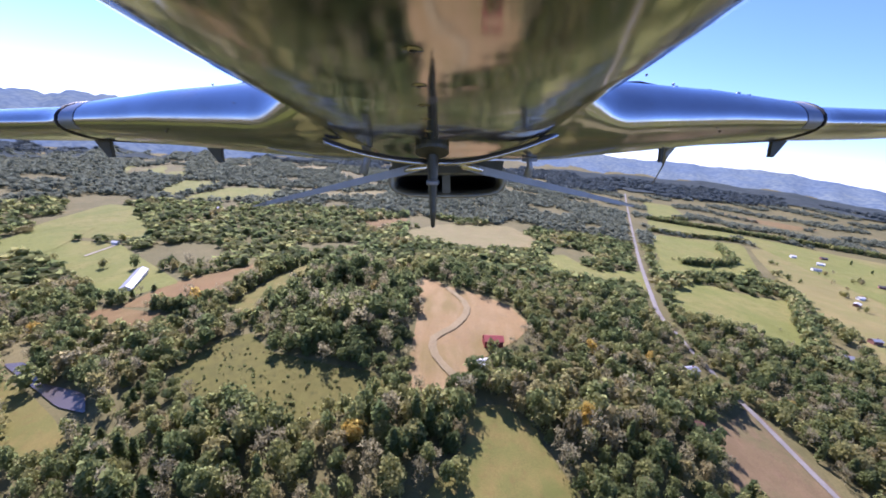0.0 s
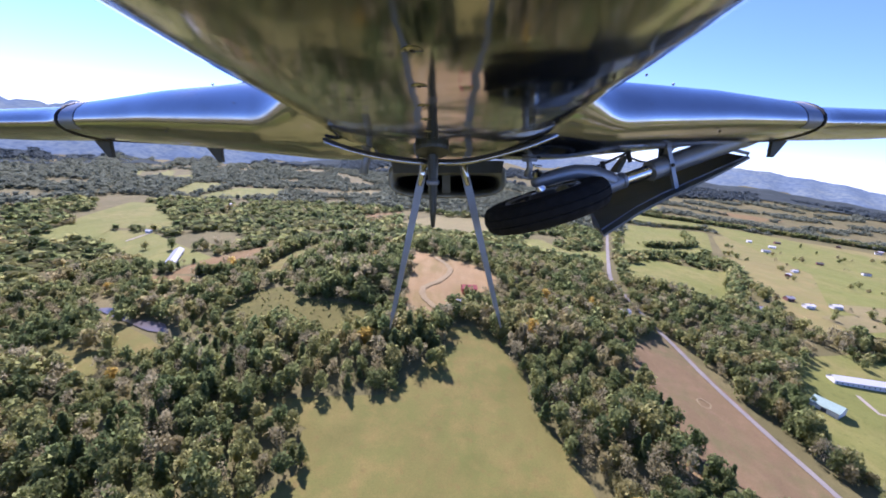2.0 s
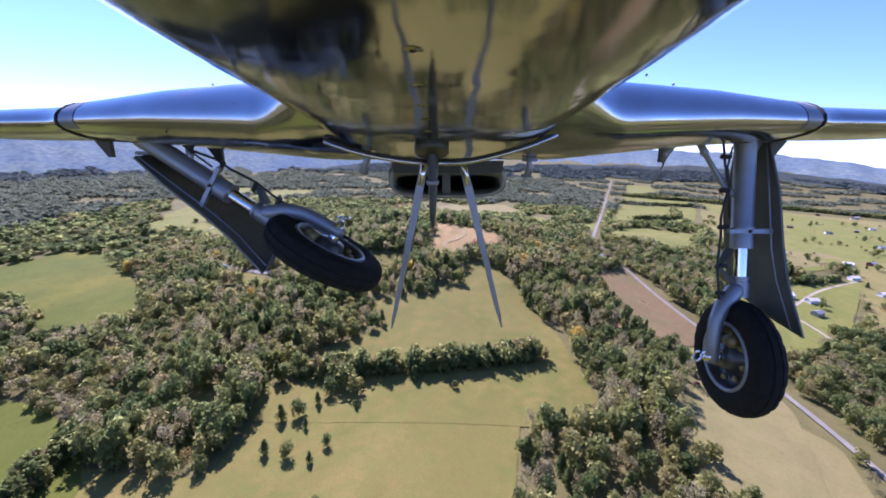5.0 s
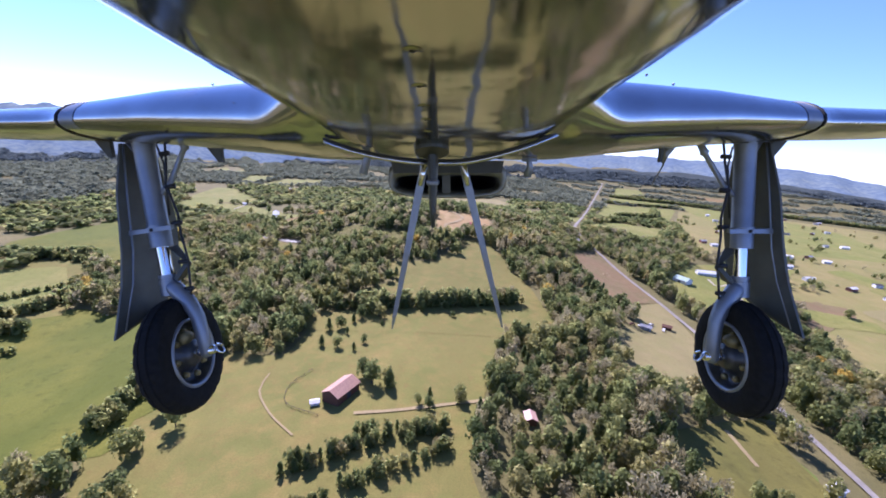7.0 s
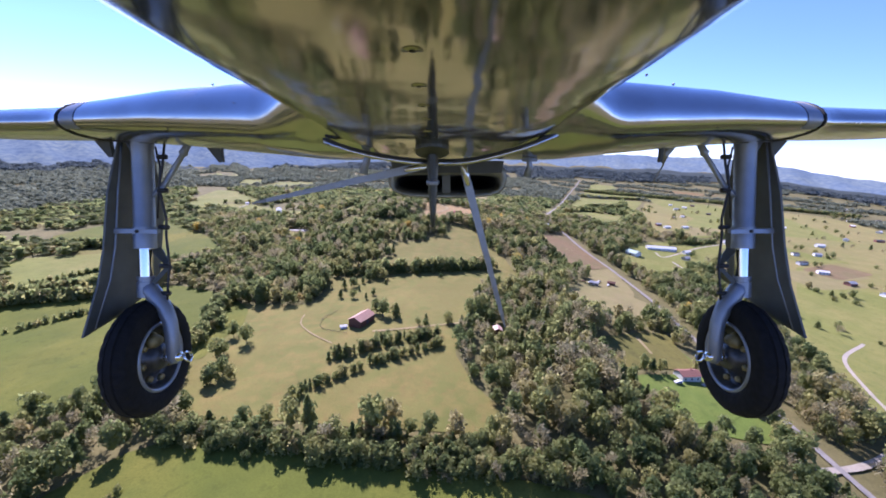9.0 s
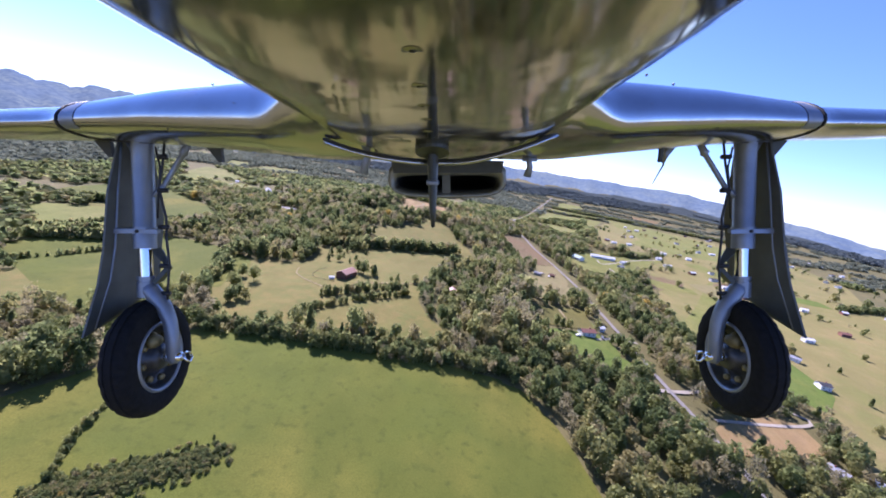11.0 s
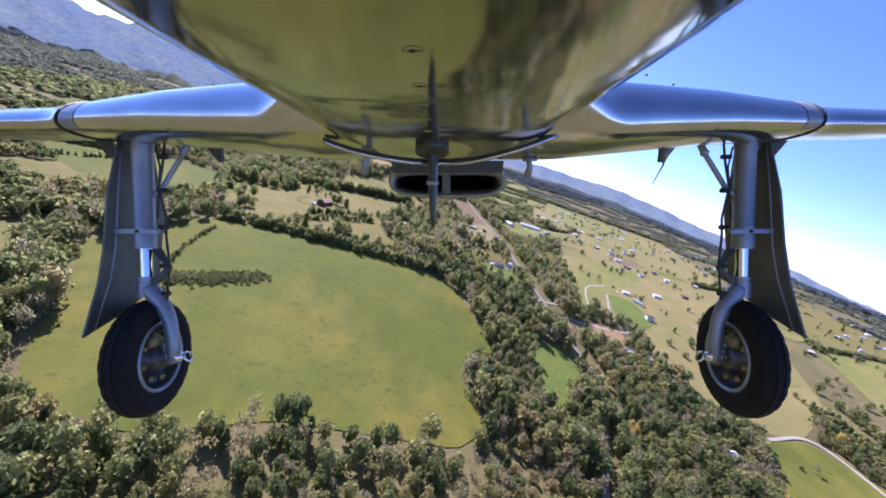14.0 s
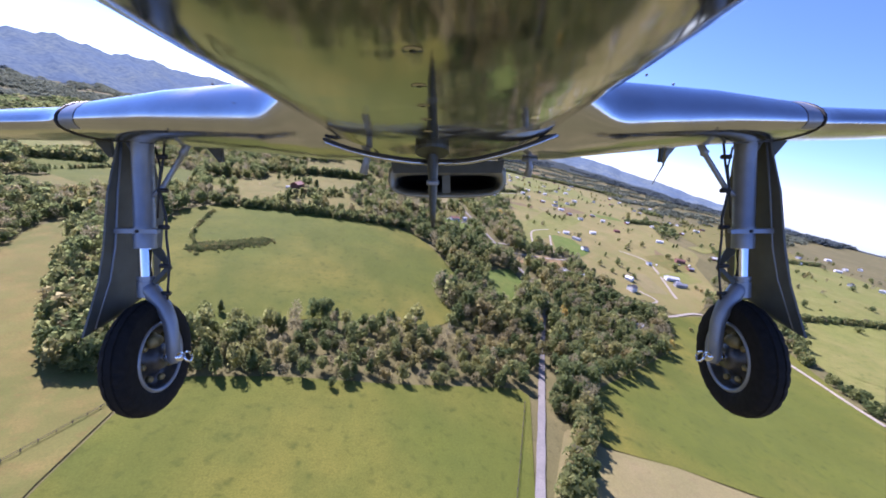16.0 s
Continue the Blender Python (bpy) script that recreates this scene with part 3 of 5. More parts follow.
# ---- buildings ----
def box(bm, x0, x1, y0, y1, z0, z1):
    v = [bm.verts.new((x, y, z)) for z in (z0, z1) for x, y in ((x0, y0), (x1, y0), (x1, y1), (x0, y1))]
    for f in ((3, 2, 1, 0), (4, 5, 6, 7), (0, 1, 5, 4), (1, 2, 6, 5), (2, 3, 7, 6), (3, 0, 4, 7)):
        bm.faces.new([v[i] for i in f])


def piece(name, bm, mat, parent):
    me = bpy.data.meshes.new(name)
    bmesh.ops.recalc_face_normals(bm, faces=bm.faces[:])
    bm.to_mesh(me)
    bm.free()
    me.materials.append(mat)
    ob = new(name, me)
    ob.parent = parent
    return ob


WORDS = {"white": "white", "grey": "grey", "dark": "dark shingle", "brick": "red brick", "red": "red", "redroof": "red metal", "brown": "faded red-brown metal", "rust": "rusty", "green": "pale green metal", "pink": "faded pink", "blue": "blue-grey"}


def house(x, y, w, d, h, turn, wall, roof, kind):
    """A small building: walls with a gable, two roof slopes with eaves, openings, a chimney on houses."""
    home = tagged(new({"barn": "barn", "shed": "farm_shed", "house": "house"}[kind]), f"{WORDS[wall]} {kind} with a {WORDS[roof]} gable roof", kind)
    z = float(height(x, y))
    home.matrix_basis = pose(x, y, z + 0.3, 0, 0, turn)
    ROOFS.append((x, y, max(w, d) * 0.55 + 3.5))
    along = w >= d
    a, b = (w / 2, d / 2) if along else (d / 2, w / 2)
    spin = (lambda p: p) if along else (lambda p: (-p[1], p[0], p[2]))
    rise = b * (0.42 if kind == "house" else 0.5)
    bm = bmesh.new()
    ends = []
    for e in (-a, a):
        ends.append([bm.verts.new(spin(p)) for p in ((e, -b, -1.5), (e, b, -1.5), (e, b, h), (e, 0, h + rise), (e, -b, h))])
    for i in range(5):
        j = (i + 1) % 5
        bm.faces.new((ends[0][i], ends[0][j], ends[1][j], ends[1][i]))
    bm.faces.new(ends[0])
    bm.faces.new(ends[1])
    shell = piece("wall", bm, PAINTS[wall], home)
    over = 0.45
    for sgn in (-1, 1):
        bm = bmesh.new()
        e = rise / b
        pts = [(-a - over, 0, h + rise + 0.06), (a + over, 0, h + rise + 0.06), (a + over, sgn * (b + over), h - e * over + 0.06), (-a - over, sgn * (b + over), h - e * over + 0.06)]
        low = [bm.verts.new(spin(p)) for p in pts]
        up = [bm.verts.new(spin((p[0], p[1], p[2] + 0.14))) for p in pts]
        bm.faces.new(low)
        bm.faces.new(up)
        for i in range(4):
            bm.faces.new((low[i], low[(i + 1) % 4], up[(i + 1) % 4], up[i]))
        slope = piece("roof", bm, PAINTS[roof], home)
        bm = bmesh.new()
        n = max(3, int(2 * a / 1.1))
        for i in range(n + 1):
            u = -a - over + (2 * a + 2 * over) * i / n
            q = [(u - 0.03, 0, h + rise + 0.23), (u + 0.03, 0, h + rise + 0.23), (u + 0.03, sgn * (b + over), h - e * over + 0.23), (u - 0.03, sgn * (b + over), h - e * over + 0.23)]
            bm.faces.new([bm.verts.new(spin(p)) for p in q])
        piece("seam", bm, PAINTS[roof], slope)
    for sgn in (-1, 1):
        n = max(1, int(2 * a / 3.2)) if kind != "barn" else 1
        for i in range(n):
            u = -a + (i + 0.5) * 2 * a / n
            tall, wide = (1.0, 0.9) if kind == "house" else (0.8, 0.7)
            if kind == "barn":
                tall, wide = h * 0.75, 2.6
            z0 = 0.9 if kind != "barn" else 0.05
            bm = bmesh.new()
            p0, p1 = spin((u - wide / 2, sgn * (b + 0.02), 0)), spin((u + wide / 2, sgn * (b - 0.05), 0))
            box(bm, min(p0[0], p1[0]), max(p0[0], p1[0]), min(p0[1], p1[1]), max(p0[1], p1[1]), z0, z0 + tall)
            piece("window" if kind != "barn" else "barn_door", bm, GLASS if kind != "barn" else PAINTS["dark"], shell)
    bm = bmesh.new()
    p0, p1 = spin((a - 0.05, -0.9, 0)), spin((a + 0.02, 0.9, 0))
    box(bm, min(p0[0], p1[0]), max(p0[0], p1[0]), min(p0[1], p1[1]), max(p0[1], p1[1]), 0.02, min(h * 0.85, 2.6))
    piece("door", bm, PAINTS["dark"], shell)
    if kind == "house":
        bm = bmesh.new()
        q = spin((a * 0.4, b * 0.2, 0))
        box(bm, q[0] - 0.35, q[0] + 0.35, q[1] - 0.35, q[1] + 0.35, h, h + rise + 0.9)
        piece("chimney", bm, PAINTS["brick"], home)


house(332, 156, 9, 6, 3, 10, "white", "white", "shed")
house(315, 130, 8, 6, 3, 20, "grey", "grey", "shed")
house(35, 213, 11, 7.5, 4, 8, "red", "redroof", "barn")
house(163, 224, 8, 6, 3.4, 20, "white", "grey", "house")
house(-249, 299, 8, 46, 3.0, 24, "white", "grey", "shed")
house(136, 173, 7, 6, 3, -30, "rust", "rust", "shed")
house(27, 190, 8, 6, 3, 30, "white", "white", "shed")
house(252, 136, 11, 14, 3.4, 28, "white", "green", "barn")
house(304, 168, 36, 8, 3, -8, "white", "white", "shed")
house(387, 303, 9, 6, 2.6, 0, "white", "white", "house")
house(-39, -105, 9, 15, 4.4, -25, "rust", "brown", "barn")
house(-49, -112, 3.4, 2.6, 1.6, 20, "white", "white", "shed")
house(447, 56, 9, 7, 3, 10, "brick", "grey", "house")
house(452, 25, 8, 6, 3, 0, "white", "grey", "house")
house(420, 308, 9, 6, 3, 0, "white", "white", "house")
house(46, -117, 4.5, 5.5, 2.2, 0, "rust", "pink", "shed")
house(145, -149, 11, 7, 3, 8, "white", "brick", "house")
house(163, -134, 5, 4, 2.4, 20, "white", "white", "shed")
house(351, -85, 8, 6, 3, -20, "white", "white", "house")
house(353, -111, 5, 12, 2.8, 35, "white", "grey", "shed")
house(481, -179, 12, 7, 4, -20, "brick", "brick", "house")
house(472, -206, 7, 6, 3, -10, "brick", "grey", "house")
house(324, -267, 8, 8, 5, 10, "white", "dark", "house")
house(343, -240, 7, 8, 3, 20, "white", "white", "shed")
house(411, -236, 16, 7, 3.4, -15, "white", "white", "shed")
house(408, -253, 14, 6, 3, -15, "grey", "grey", "shed")
house(249, -246, 6, 9, 3, 20, "white", "grey", "house")
house(267, -249, 7, 6, 3, 20, "white", "white", "house")
house(417, -190, 6, 5, 2.6, 0, "white", "blue", "house")
house(263, -347, 6, 5, 3, 10, "white", "white", "shed")
house(507, 459, 7, 5, 2.6, 0, "white", "white", "house")
house(505, 254, 8, 6, 3, -20, "white", "white", "house")
house(514, 167, 8, 6, 3, -20, "white", "grey", "house")
house(509, 67, 9, 6, 3, -25, "brick", "grey", "house")
house(506, 30, 7, 6, 3, -25, "white", "white", "house")
house(481, -42, 9, 6, 3, -15, "brick", "brick", "house")
house(338, -154, 8, 7, 3.5, -10, "white", "dark", "house")
house(634, 37, 7, 6, 3, 0, "white", "white", "house")
house(482, -307, 6, 5, 3, 0, "white", "grey", "house")
house(960, -122, 8, 6, 3, 0, "white", "white", "house")
house(945, 370, 8, 6, 3, 0, "white", "white", "house")
house(1184, 781, 16, 5, 3, -30, "white", "white", "shed")
house(-343, 588, 8, 6, 3, 0, "white", "white", "house")
house(-345, 395, 6, 4, 2.4, 0, "white", "white", "shed")
house(426, 218, 8, 6, 3, 0, "white", "white", "house")
house(319, 281, 8, 6, 3, 0, "white", "grey", "house")
house(382, 321, 8, 6, 3, 0, "brick", "grey", "house")
house(152, 3, 7, 4, 2.6, -30, "grey", "grey", "shed")
house(171, 10, 6, 4, 2.4, -30, "rust", "rust", "shed")

far_lots = np.random.default_rng(21)
for _ in range(70):
    fx, fy = far_lots.uniform(400, 1050), far_lots.uniform(-260, 760)
    house(round(fx), round(fy), round(far_lots.uniform(7, 12), 1), round(far_lots.uniform(5, 7), 1), 3, round(far_lots.uniform(-40, 40)), ("white", "white", "brick")[far_lots.integers(0, 3)], ("white", "grey", "dark")[far_lots.integers(0, 3)], "house")


# ---- trees ----
rng = np.random.default_rng(7)


def crown_tufts(rad, tall, tufts, size, seed, form="broad"):
    """Corners of the leaf tufts of one crown over a short bole, three to a tuft, on uneven lumps. Local, base at 0."""
    g = np.random.default_rng(seed)
    k = 13
    if form == "conical":
        up = np.linspace(0.16, 0.93, k)
        spread = (1.0 - up) * 0.62 * rad
        lump = rad * (0.16 + 0.34 * (1.0 - up))
    elif form == "bare":
        up = g.uniform(0.30, 0.95, k)
        spread = np.sqrt(g.uniform(0.05, 1, k)) * rad * 0.72 * (1.25 - 0.6 * up)
        lump = rad * g.uniform(0.30, 0.46, k)
    else:
        up = g.uniform(0.26, 0.88, k)
        spread = np.where(up > 0.6, 1.20 - up, 0.60) * rad * g.uniform(0.75, 1.15, k)
        lump = rad * g.uniform(0.32, 0.52, k)
    ang = np.arange(k) * 2.4 + g.uniform(0, 1, k)
    c = np.stack([np.cos(ang) * spread, np.sin(ang) * spread, up * tall], -1)
    c[0] = (0, 0, tall * 0.84) if form != "conical" else (0, 0, tall * 0.2)
    which = g.integers(0, k, tufts)
    d = g.normal(size=(tufts, 3))
    d[:, 2] += 0.45
    d /= np.linalg.norm(d, axis=1)[:, None]
    reach = g.uniform(0.80, 1.14, tufts) if form != "bare" else g.uniform(0.1, 1.2, tufts)
    pos = c[which] + d * (lump[which] * reach)[:, None] * (1, 1, 1.1)
    pos[:, 2] = np.maximum(pos[:, 2], tall * 0.06)
    nrm = d * 0.6 + (0, 0, 0.5) + g.normal(size=(tufts, 3)) * (0.5 if form != "bare" else 1.2)
    nrm /= np.linalg.norm(nrm, axis=1)[:, None]
    u = np.cross(nrm, g.normal(size=(tufts, 3)))
    u /= np.linalg.norm(u, axis=1)[:, None]
    w = np.cross(nrm, u)
    sz = (size * g.uniform(0.55, 1.4, tufts))[:, None]
    thin = 0.35 if form == "bare" else 1.0
    tri = np.stack([pos + u * sz * 1.15, pos - u * sz * 0.6 + w * sz * 0.95 * thin, pos - u * sz * 0.55 - w * sz * 0.9 * thin + nrm * sz * 0.2], 1)
    return tri.reshape(-1, 3)


def core_blob(rad, tall, seed):
    """A low inner mass that keeps daylight from showing straight through."""
    bm = bmesh.new()
    bmesh.ops.create_icosphere(bm, subdivisions=1, radius=1)
    g = np.random.default_rng(seed)
    v = np.array([p.co[:] for p in bm.verts]) * g.uniform(0.7, 1.0, (len(bm.verts), 1)) * (rad * 0.60, rad * 0.60, tall * 0.34) + (0, 0, tall * 0.45)
    f = np.array([[p.index for p in t.verts] for t in bm.faces])
    bm.free()
    return v, f


def fast_mesh(name, verts, tris, tint, mat):
    me = bpy.data.meshes.new(name)
    n = len(tris)
    me.vertices.add(len(verts))
    me.vertices.foreach_set("co", verts.astype(np.float32).ravel())
    me.loops.add(3 * n)
    me.loops.foreach_set("vertex_index", tris.astype(np.int32).ravel())
    me.polygons.add(n)
    me.polygons.foreach_set("loop_start", np.arange(0, 3 * n, 3, dtype=np.int32))
    at = me.attributes.new("tint", "FLOAT", "POINT")
    at.data.foreach_set("value", tint.astype(np.float32))
    me.materials.append(mat)
    me.update(calc_edges=True)
    return me


def build_templates(tufts, size, forms):
    """Crowns of unit height: corners, faces and form of each."""
    out = []
    for i, form in enumerate(forms):
        wide = {"broad": 0.5, "conical": 0.40, "bare": 0.5}[form]
        q = crown_tufts(wide, 1.0, tufts if form != "bare" else int(tufts * 0.9), size, 40 + i, form)
        f = np.arange(len(q)).reshape(-1, 3)
        if form != "bare":
            v, core = core_blob(wide * 0.85, 0.95, 90 + i)
            q, f = np.concatenate([q, v]), np.concatenate([f, core + len(q)])
        out.append((q, f, form))
    return out


def joined_wood(name, places, templates, label, category="trees", mat=None):
    """Trees of one wood, joined. places: rows of x, y, height, width, tint."""
    V, T, A, base = [], [], [], 0
    kinds = rng.integers(0, len(templates), len(places))
    turn = rng.uniform(0, 6.28, len(places))
    zs = height(places[:, 0], places[:, 1]) - 0.3
    for ki, (q, f, form) in enumerate(templates):
        sel = np.where(kinds == ki)[0]
        if not len(sel):
            continue
        pl = places[sel]
        c, sn = np.cos(turn[sel]), np.sin(turn[sel])
        x = (q[None, :, 0] * c[:, None] - q[None, :, 1] * sn[:, None]) * pl[:, 3:4] + pl[:, 0:1]
        y = (q[None, :, 0] * sn[:, None] + q[None, :, 1] * c[:, None]) * pl[:, 3:4] + pl[:, 1:2]
        z = q[None, :, 2] * pl[:, 2:3] + zs[sel][:, None]
        V.append(np.stack([x, y, z], -1).reshape(-1, 3))
        off = base + np.arange(len(sel))[:, None] * len(q)
        T.append((off[:, :, None] + f[None].reshape(1, -1, 3)).reshape(-1, 3))
        tint = pl[:, 4]
        if form == "bare":
            tint = 0.80 + 0.12 * tint
        elif form == "conical":
            tint = tint * 0.35
        A.append(np.repeat(tint, len(q)))
        base += len(q) * len(sel)
    me = fast_mesh(name, np.concatenate(V), np.concatenate(T), np.concatenate(A), mat or LEAF)
    return tagged(new(name, me), label, category, kind="stuff")


def far_from_lines(x, y, lines):
    ok = np.ones(len(x), bool)
    for line, gap in lines:
        lo, hi = line.min(0) - gap, line.max(0) + gap
        near = np.where((x > lo[0]) & (x < hi[0]) & (y > lo[1]) & (y < hi[1]))[0]
        for i in range(0, len(near), 4000):
            k = near[i:i + 4000]
            d = np.hypot(x[k, None] - line[None, :, 0], y[k, None] - line[None, :, 1]).min(1)
            ok[k[d < gap]] = False
    return ok


def grove(x0, x1, y0, y1, step):
    """Scattered places on a jittered lattice that lie in no field, lane or yard."""
    gx, gy = np.meshgrid(np.arange(x0, x1, step), np.arange(y0, y1, step))
    x = (gx + rng.uniform(-0.42, 0.42, gx.shape) * step).ravel()
    y = (gy + rng.uniform(-0.42, 0.42, gx.shape) * step).ravel()
    ok = np.ones(len(x), bool)
    for poly in OPEN:
        a = np.array(poly)
        box = ok & (x > a[:, 0].min()) & (x < a[:, 0].max()) & (y > a[:, 1].min()) & (y < a[:, 1].max())
        k = np.where(box)[0]
        ok[k[inside(poly, x[k], y[k])]] = False
    for poly in WOODS:
        ok |= inside(poly, x, y)
    ok &= far_from_lines(x, y, LANES)
    for hx, hy, gap in ROOFS:
        ok &= np.hypot(x - hx, y - hy) > gap
    return x[ok], y[ok]


def wave(x, y, size, seed):
    """A smooth field of about -1 to 1, to mix woods and clearings."""
    g = np.random.default_rng(seed)
    z = 0
    for i in range(7):
        a, p = g.uniform(0, 6.28), g.uniform(0, 6.28)
        k = 6.28 / size * g.uniform(0.6, 1.7)
        z = z + np.sin(x * math.cos(a) * k + y * math.sin(a) * k + p)
    return z / 2.6


def tints(x, y, n):
    """Mostly greens and olives, some browns, a few gold, in drifts."""
    t = 0.27 + 0.15 * wave(x, y, 110, 5) + rng.normal(0, 0.20, n)
    t = np.where(inside(WOODS[2], x, y), t * 0.4, t)
    t = np.clip(t, 0.0, 0.86)
    return np.where(rng.random(n) < 0.006, 1.0, t)


x, y = grove(-300, 470, -470, 340, 7.0)
keep = (x < 300) | (wave(x, y, 120, 3) > -0.1)
x, y = x[keep], y[keep]
close = (np.abs(x - 30) < 190) & (y < 170)
MIXED = ("broad", "broad", "bare", "broad", "conical", "broad", "broad", "bare", "broad", "broad")
fine_kinds = build_templates(330, 0.072, MIXED)
row_kinds = build_templates(130, 0.105, ("broad", "conical", "broad", "broad", "broad", "conical"))
mid_kinds = build_templates(190, 0.085, MIXED)
far_kinds = build_templates(26, 0.21, ("broad", "broad", "broad", "conical"))
for name, sel, kinds, label in (("woodland", close, fine_kinds, "mixed autumn woodland of green, olive and brown trees"), ("woodland", ~close, mid_kinds, "autumn woodland of olive and brown trees further off")):
    n = sel.sum()
    tall = rng.uniform(9.0, 17.0, n) * (1.0 if sel is close else 0.80) * (0.85 + 0.2 * wave(x[sel], y[sel], 90, 8))
    tall = np.where(inside(WOODS[0], x[sel], y[sel]), tall * 0.65, tall)  # the belt is young growth
    tall = np.where((y[sel] < -385) & (x[sel] < 110), tall * 0.78, tall)
    tall = np.where(inside(WOODS[2], x[sel], y[sel]), tall * 1.3, tall)
    broad = (0.55, 0.85, 6.5) if sel is close else (0.70, 1.05, 8.0)
    joined_wood(name, np.stack([x[sel], y[sel], tall, np.maximum(tall * rng.uniform(broad[0], broad[1], n), broad[2]), tints(x[sel], y[sel], n)], -1), kinds, label)
for line, width, tall in HEDGES:
    n = max(6, int(np.linalg.norm(np.diff(line, axis=0), axis=1).sum() * max(1, width / 5) / 1.15))
    n = n * 9 if tall < 3 and width > 8 else n
    i = rng.integers(0, len(line), n)
    hx, hy = line[i, 0] + rng.normal(0, width * 0.26, n), line[i, 1] + rng.normal(0, width * 0.26, n)
    h = tall * rng.uniform(0.6, 1.15, n)
    joined_wood("hedgerow", np.stack([hx, hy, h, np.maximum(h * rng.uniform(0.65, 1.0, n), 2.2), np.clip(rng.normal(0.3, 0.22, n), 0, 1)], -1), row_kinds if np.abs(line[:, 0]).max() < 200 else far_kinds, "row of dark green and olive trees along a field edge", "hedgerow")
x, y = grove(-1100, 1500, -420, 1500, 13)
out = ~((x > -300) & (x < 470) & (y > -470) & (y < 340)) & (np.abs(np.degrees(np.arctan2(x, y + 420))) < 66)
east = x > 420
keep = out & np.where(east, wave(x, y, 230, 11) > 0.35, wave(x, y, 260, 11) > -0.75)
x, y = x[keep], y[keep]
n = len(x)
tall = rng.uniform(5, 10, n)
rows = np.stack([x, y, tall, rng.uniform(13, 19, n), np.clip(tints(x, y, n) * 0.8, 0, 0.8)], -1)
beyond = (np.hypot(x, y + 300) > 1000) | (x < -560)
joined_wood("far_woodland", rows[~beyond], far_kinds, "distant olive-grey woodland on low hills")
# outermost woods take the leaf colour that has haze in it
joined_wood("far_woodland", rows[beyond], far_kinds, "woodland towards the horizon, green dulled by painted haze", "trees", HAZY_FAR_LEAF)

gx, gy = np.meshgrid(np.arange(-2600, 2900, 21.0), np.arange(-300, 2900, 21.0))
x, y = (gx + rng.uniform(-16, 16, gx.shape)).ravel(), (gy + rng.uniform(-16, 16, gx.shape)).ravel()
r, az = np.hypot(x, y + 300), np.degrees(np.arctan2(x, y + 420))
keep = (np.abs(az) < 68) & (r < np.where(az < -12, 1950, 2400)) & ((x < -1080) | (x > 1480) | (y > 1480)) & (wave(x, y, 420, 17) > np.where(az < -8, -9.0, -0.7))
x, y = x[keep], y[keep]
n = len(x)
joined_wood("hill_forest", np.stack([x, y, rng.uniform(9, 15, n), rng.uniform(24, 36, n), np.clip(rng.normal(0.0, 0.08, n), 0, 0.4)], -1), far_kinds, "forest covering the far hills, distance haze in its blue-green", "trees", HAZY_HILL_LEAF)

n = 1700
x, y = rng.uniform(290, 1000, n), rng.uniform(-380, 620, n)
keep = (wave(x, y, 90, 23) > 0.3) & far_from_lines(x, y, LANES)
for hx, hy, gap in ROOFS:
    keep &= np.hypot(x - hx, y - hy) > gap * 0.8
x, y = x[keep], y[keep]
n = len(x)
h = rng.uniform(3, 8.5, n)
joined_wood("scattered_trees", np.stack([x, y, h, h * rng.uniform(0.8, 1.2, n), np.clip(rng.normal(0.35, 0.2, n), 0, 1)], -1), mid_kinds, "scattered small trees and bushes over grazing land")
n = 520
x, y = rng.uniform(-130, -20, n), rng.uniform(140, 205, n)
keep = inside(OPEN[SCRUB], x, y)
x, y = x[keep], y[keep]
n = len(x)
h = rng.uniform(0.5, 1.5, n)
joined_wood("scrub_bushes", np.stack([x, y, h, h * 1.3, np.clip(rng.normal(0.3, 0.2, n), 0, 1)], -1), far_kinds, "low olive scrub bushes dotted over rough ground", "bushes")


# ---- fences and cars ----
def fence(pts, tall=1.2, step=4.0):
    """Posts with two rails along a line."""
    f = tagged(new("fence"), "weathered grey post and rail fence in grass", "fence")
    line = curve_line(pts, step)
    me = bpy.data.meshes.new("post")
    bm = bmesh.new()
    box(bm, -0.09, 0.09, -0.09, 0.09, -0.4, tall)
    bm.to_mesh(me)
    bm.free()
    me.materials.append(BARK)
    top = []
    for v in line:
        z = float(height(v.x, v.y)) + 0.3
        p = new("post", me)
        p.parent = f
        p.location = (v.x, v.y, z)
        top.append(Vector((v.x, v.y, z)))
    for lift in (0.5, 1.05):
        bm = bmesh.new()
        for a, b in zip(top, top[1:]):
            q = [bm.verts.new(p + Vector((0, 0, lift + d))) for p, d in ((a, -0.06), (b, -0.06), (b, 0.06), (a, 0.06))]
            bm.faces.new(q)
        r = piece("rail", bm, BARK, f)
        sol = r.modifiers.new("thick", "SOLIDIFY")
        sol.thickness = 0.06


fence([(-70, -453), (-85, -478), (-103, -508)])
fence([(89, -456), (76, -478), (58, -508)])
fence([(-45, -120), (-62, -112), (-66, -98), (-60, -84)], 1.0)


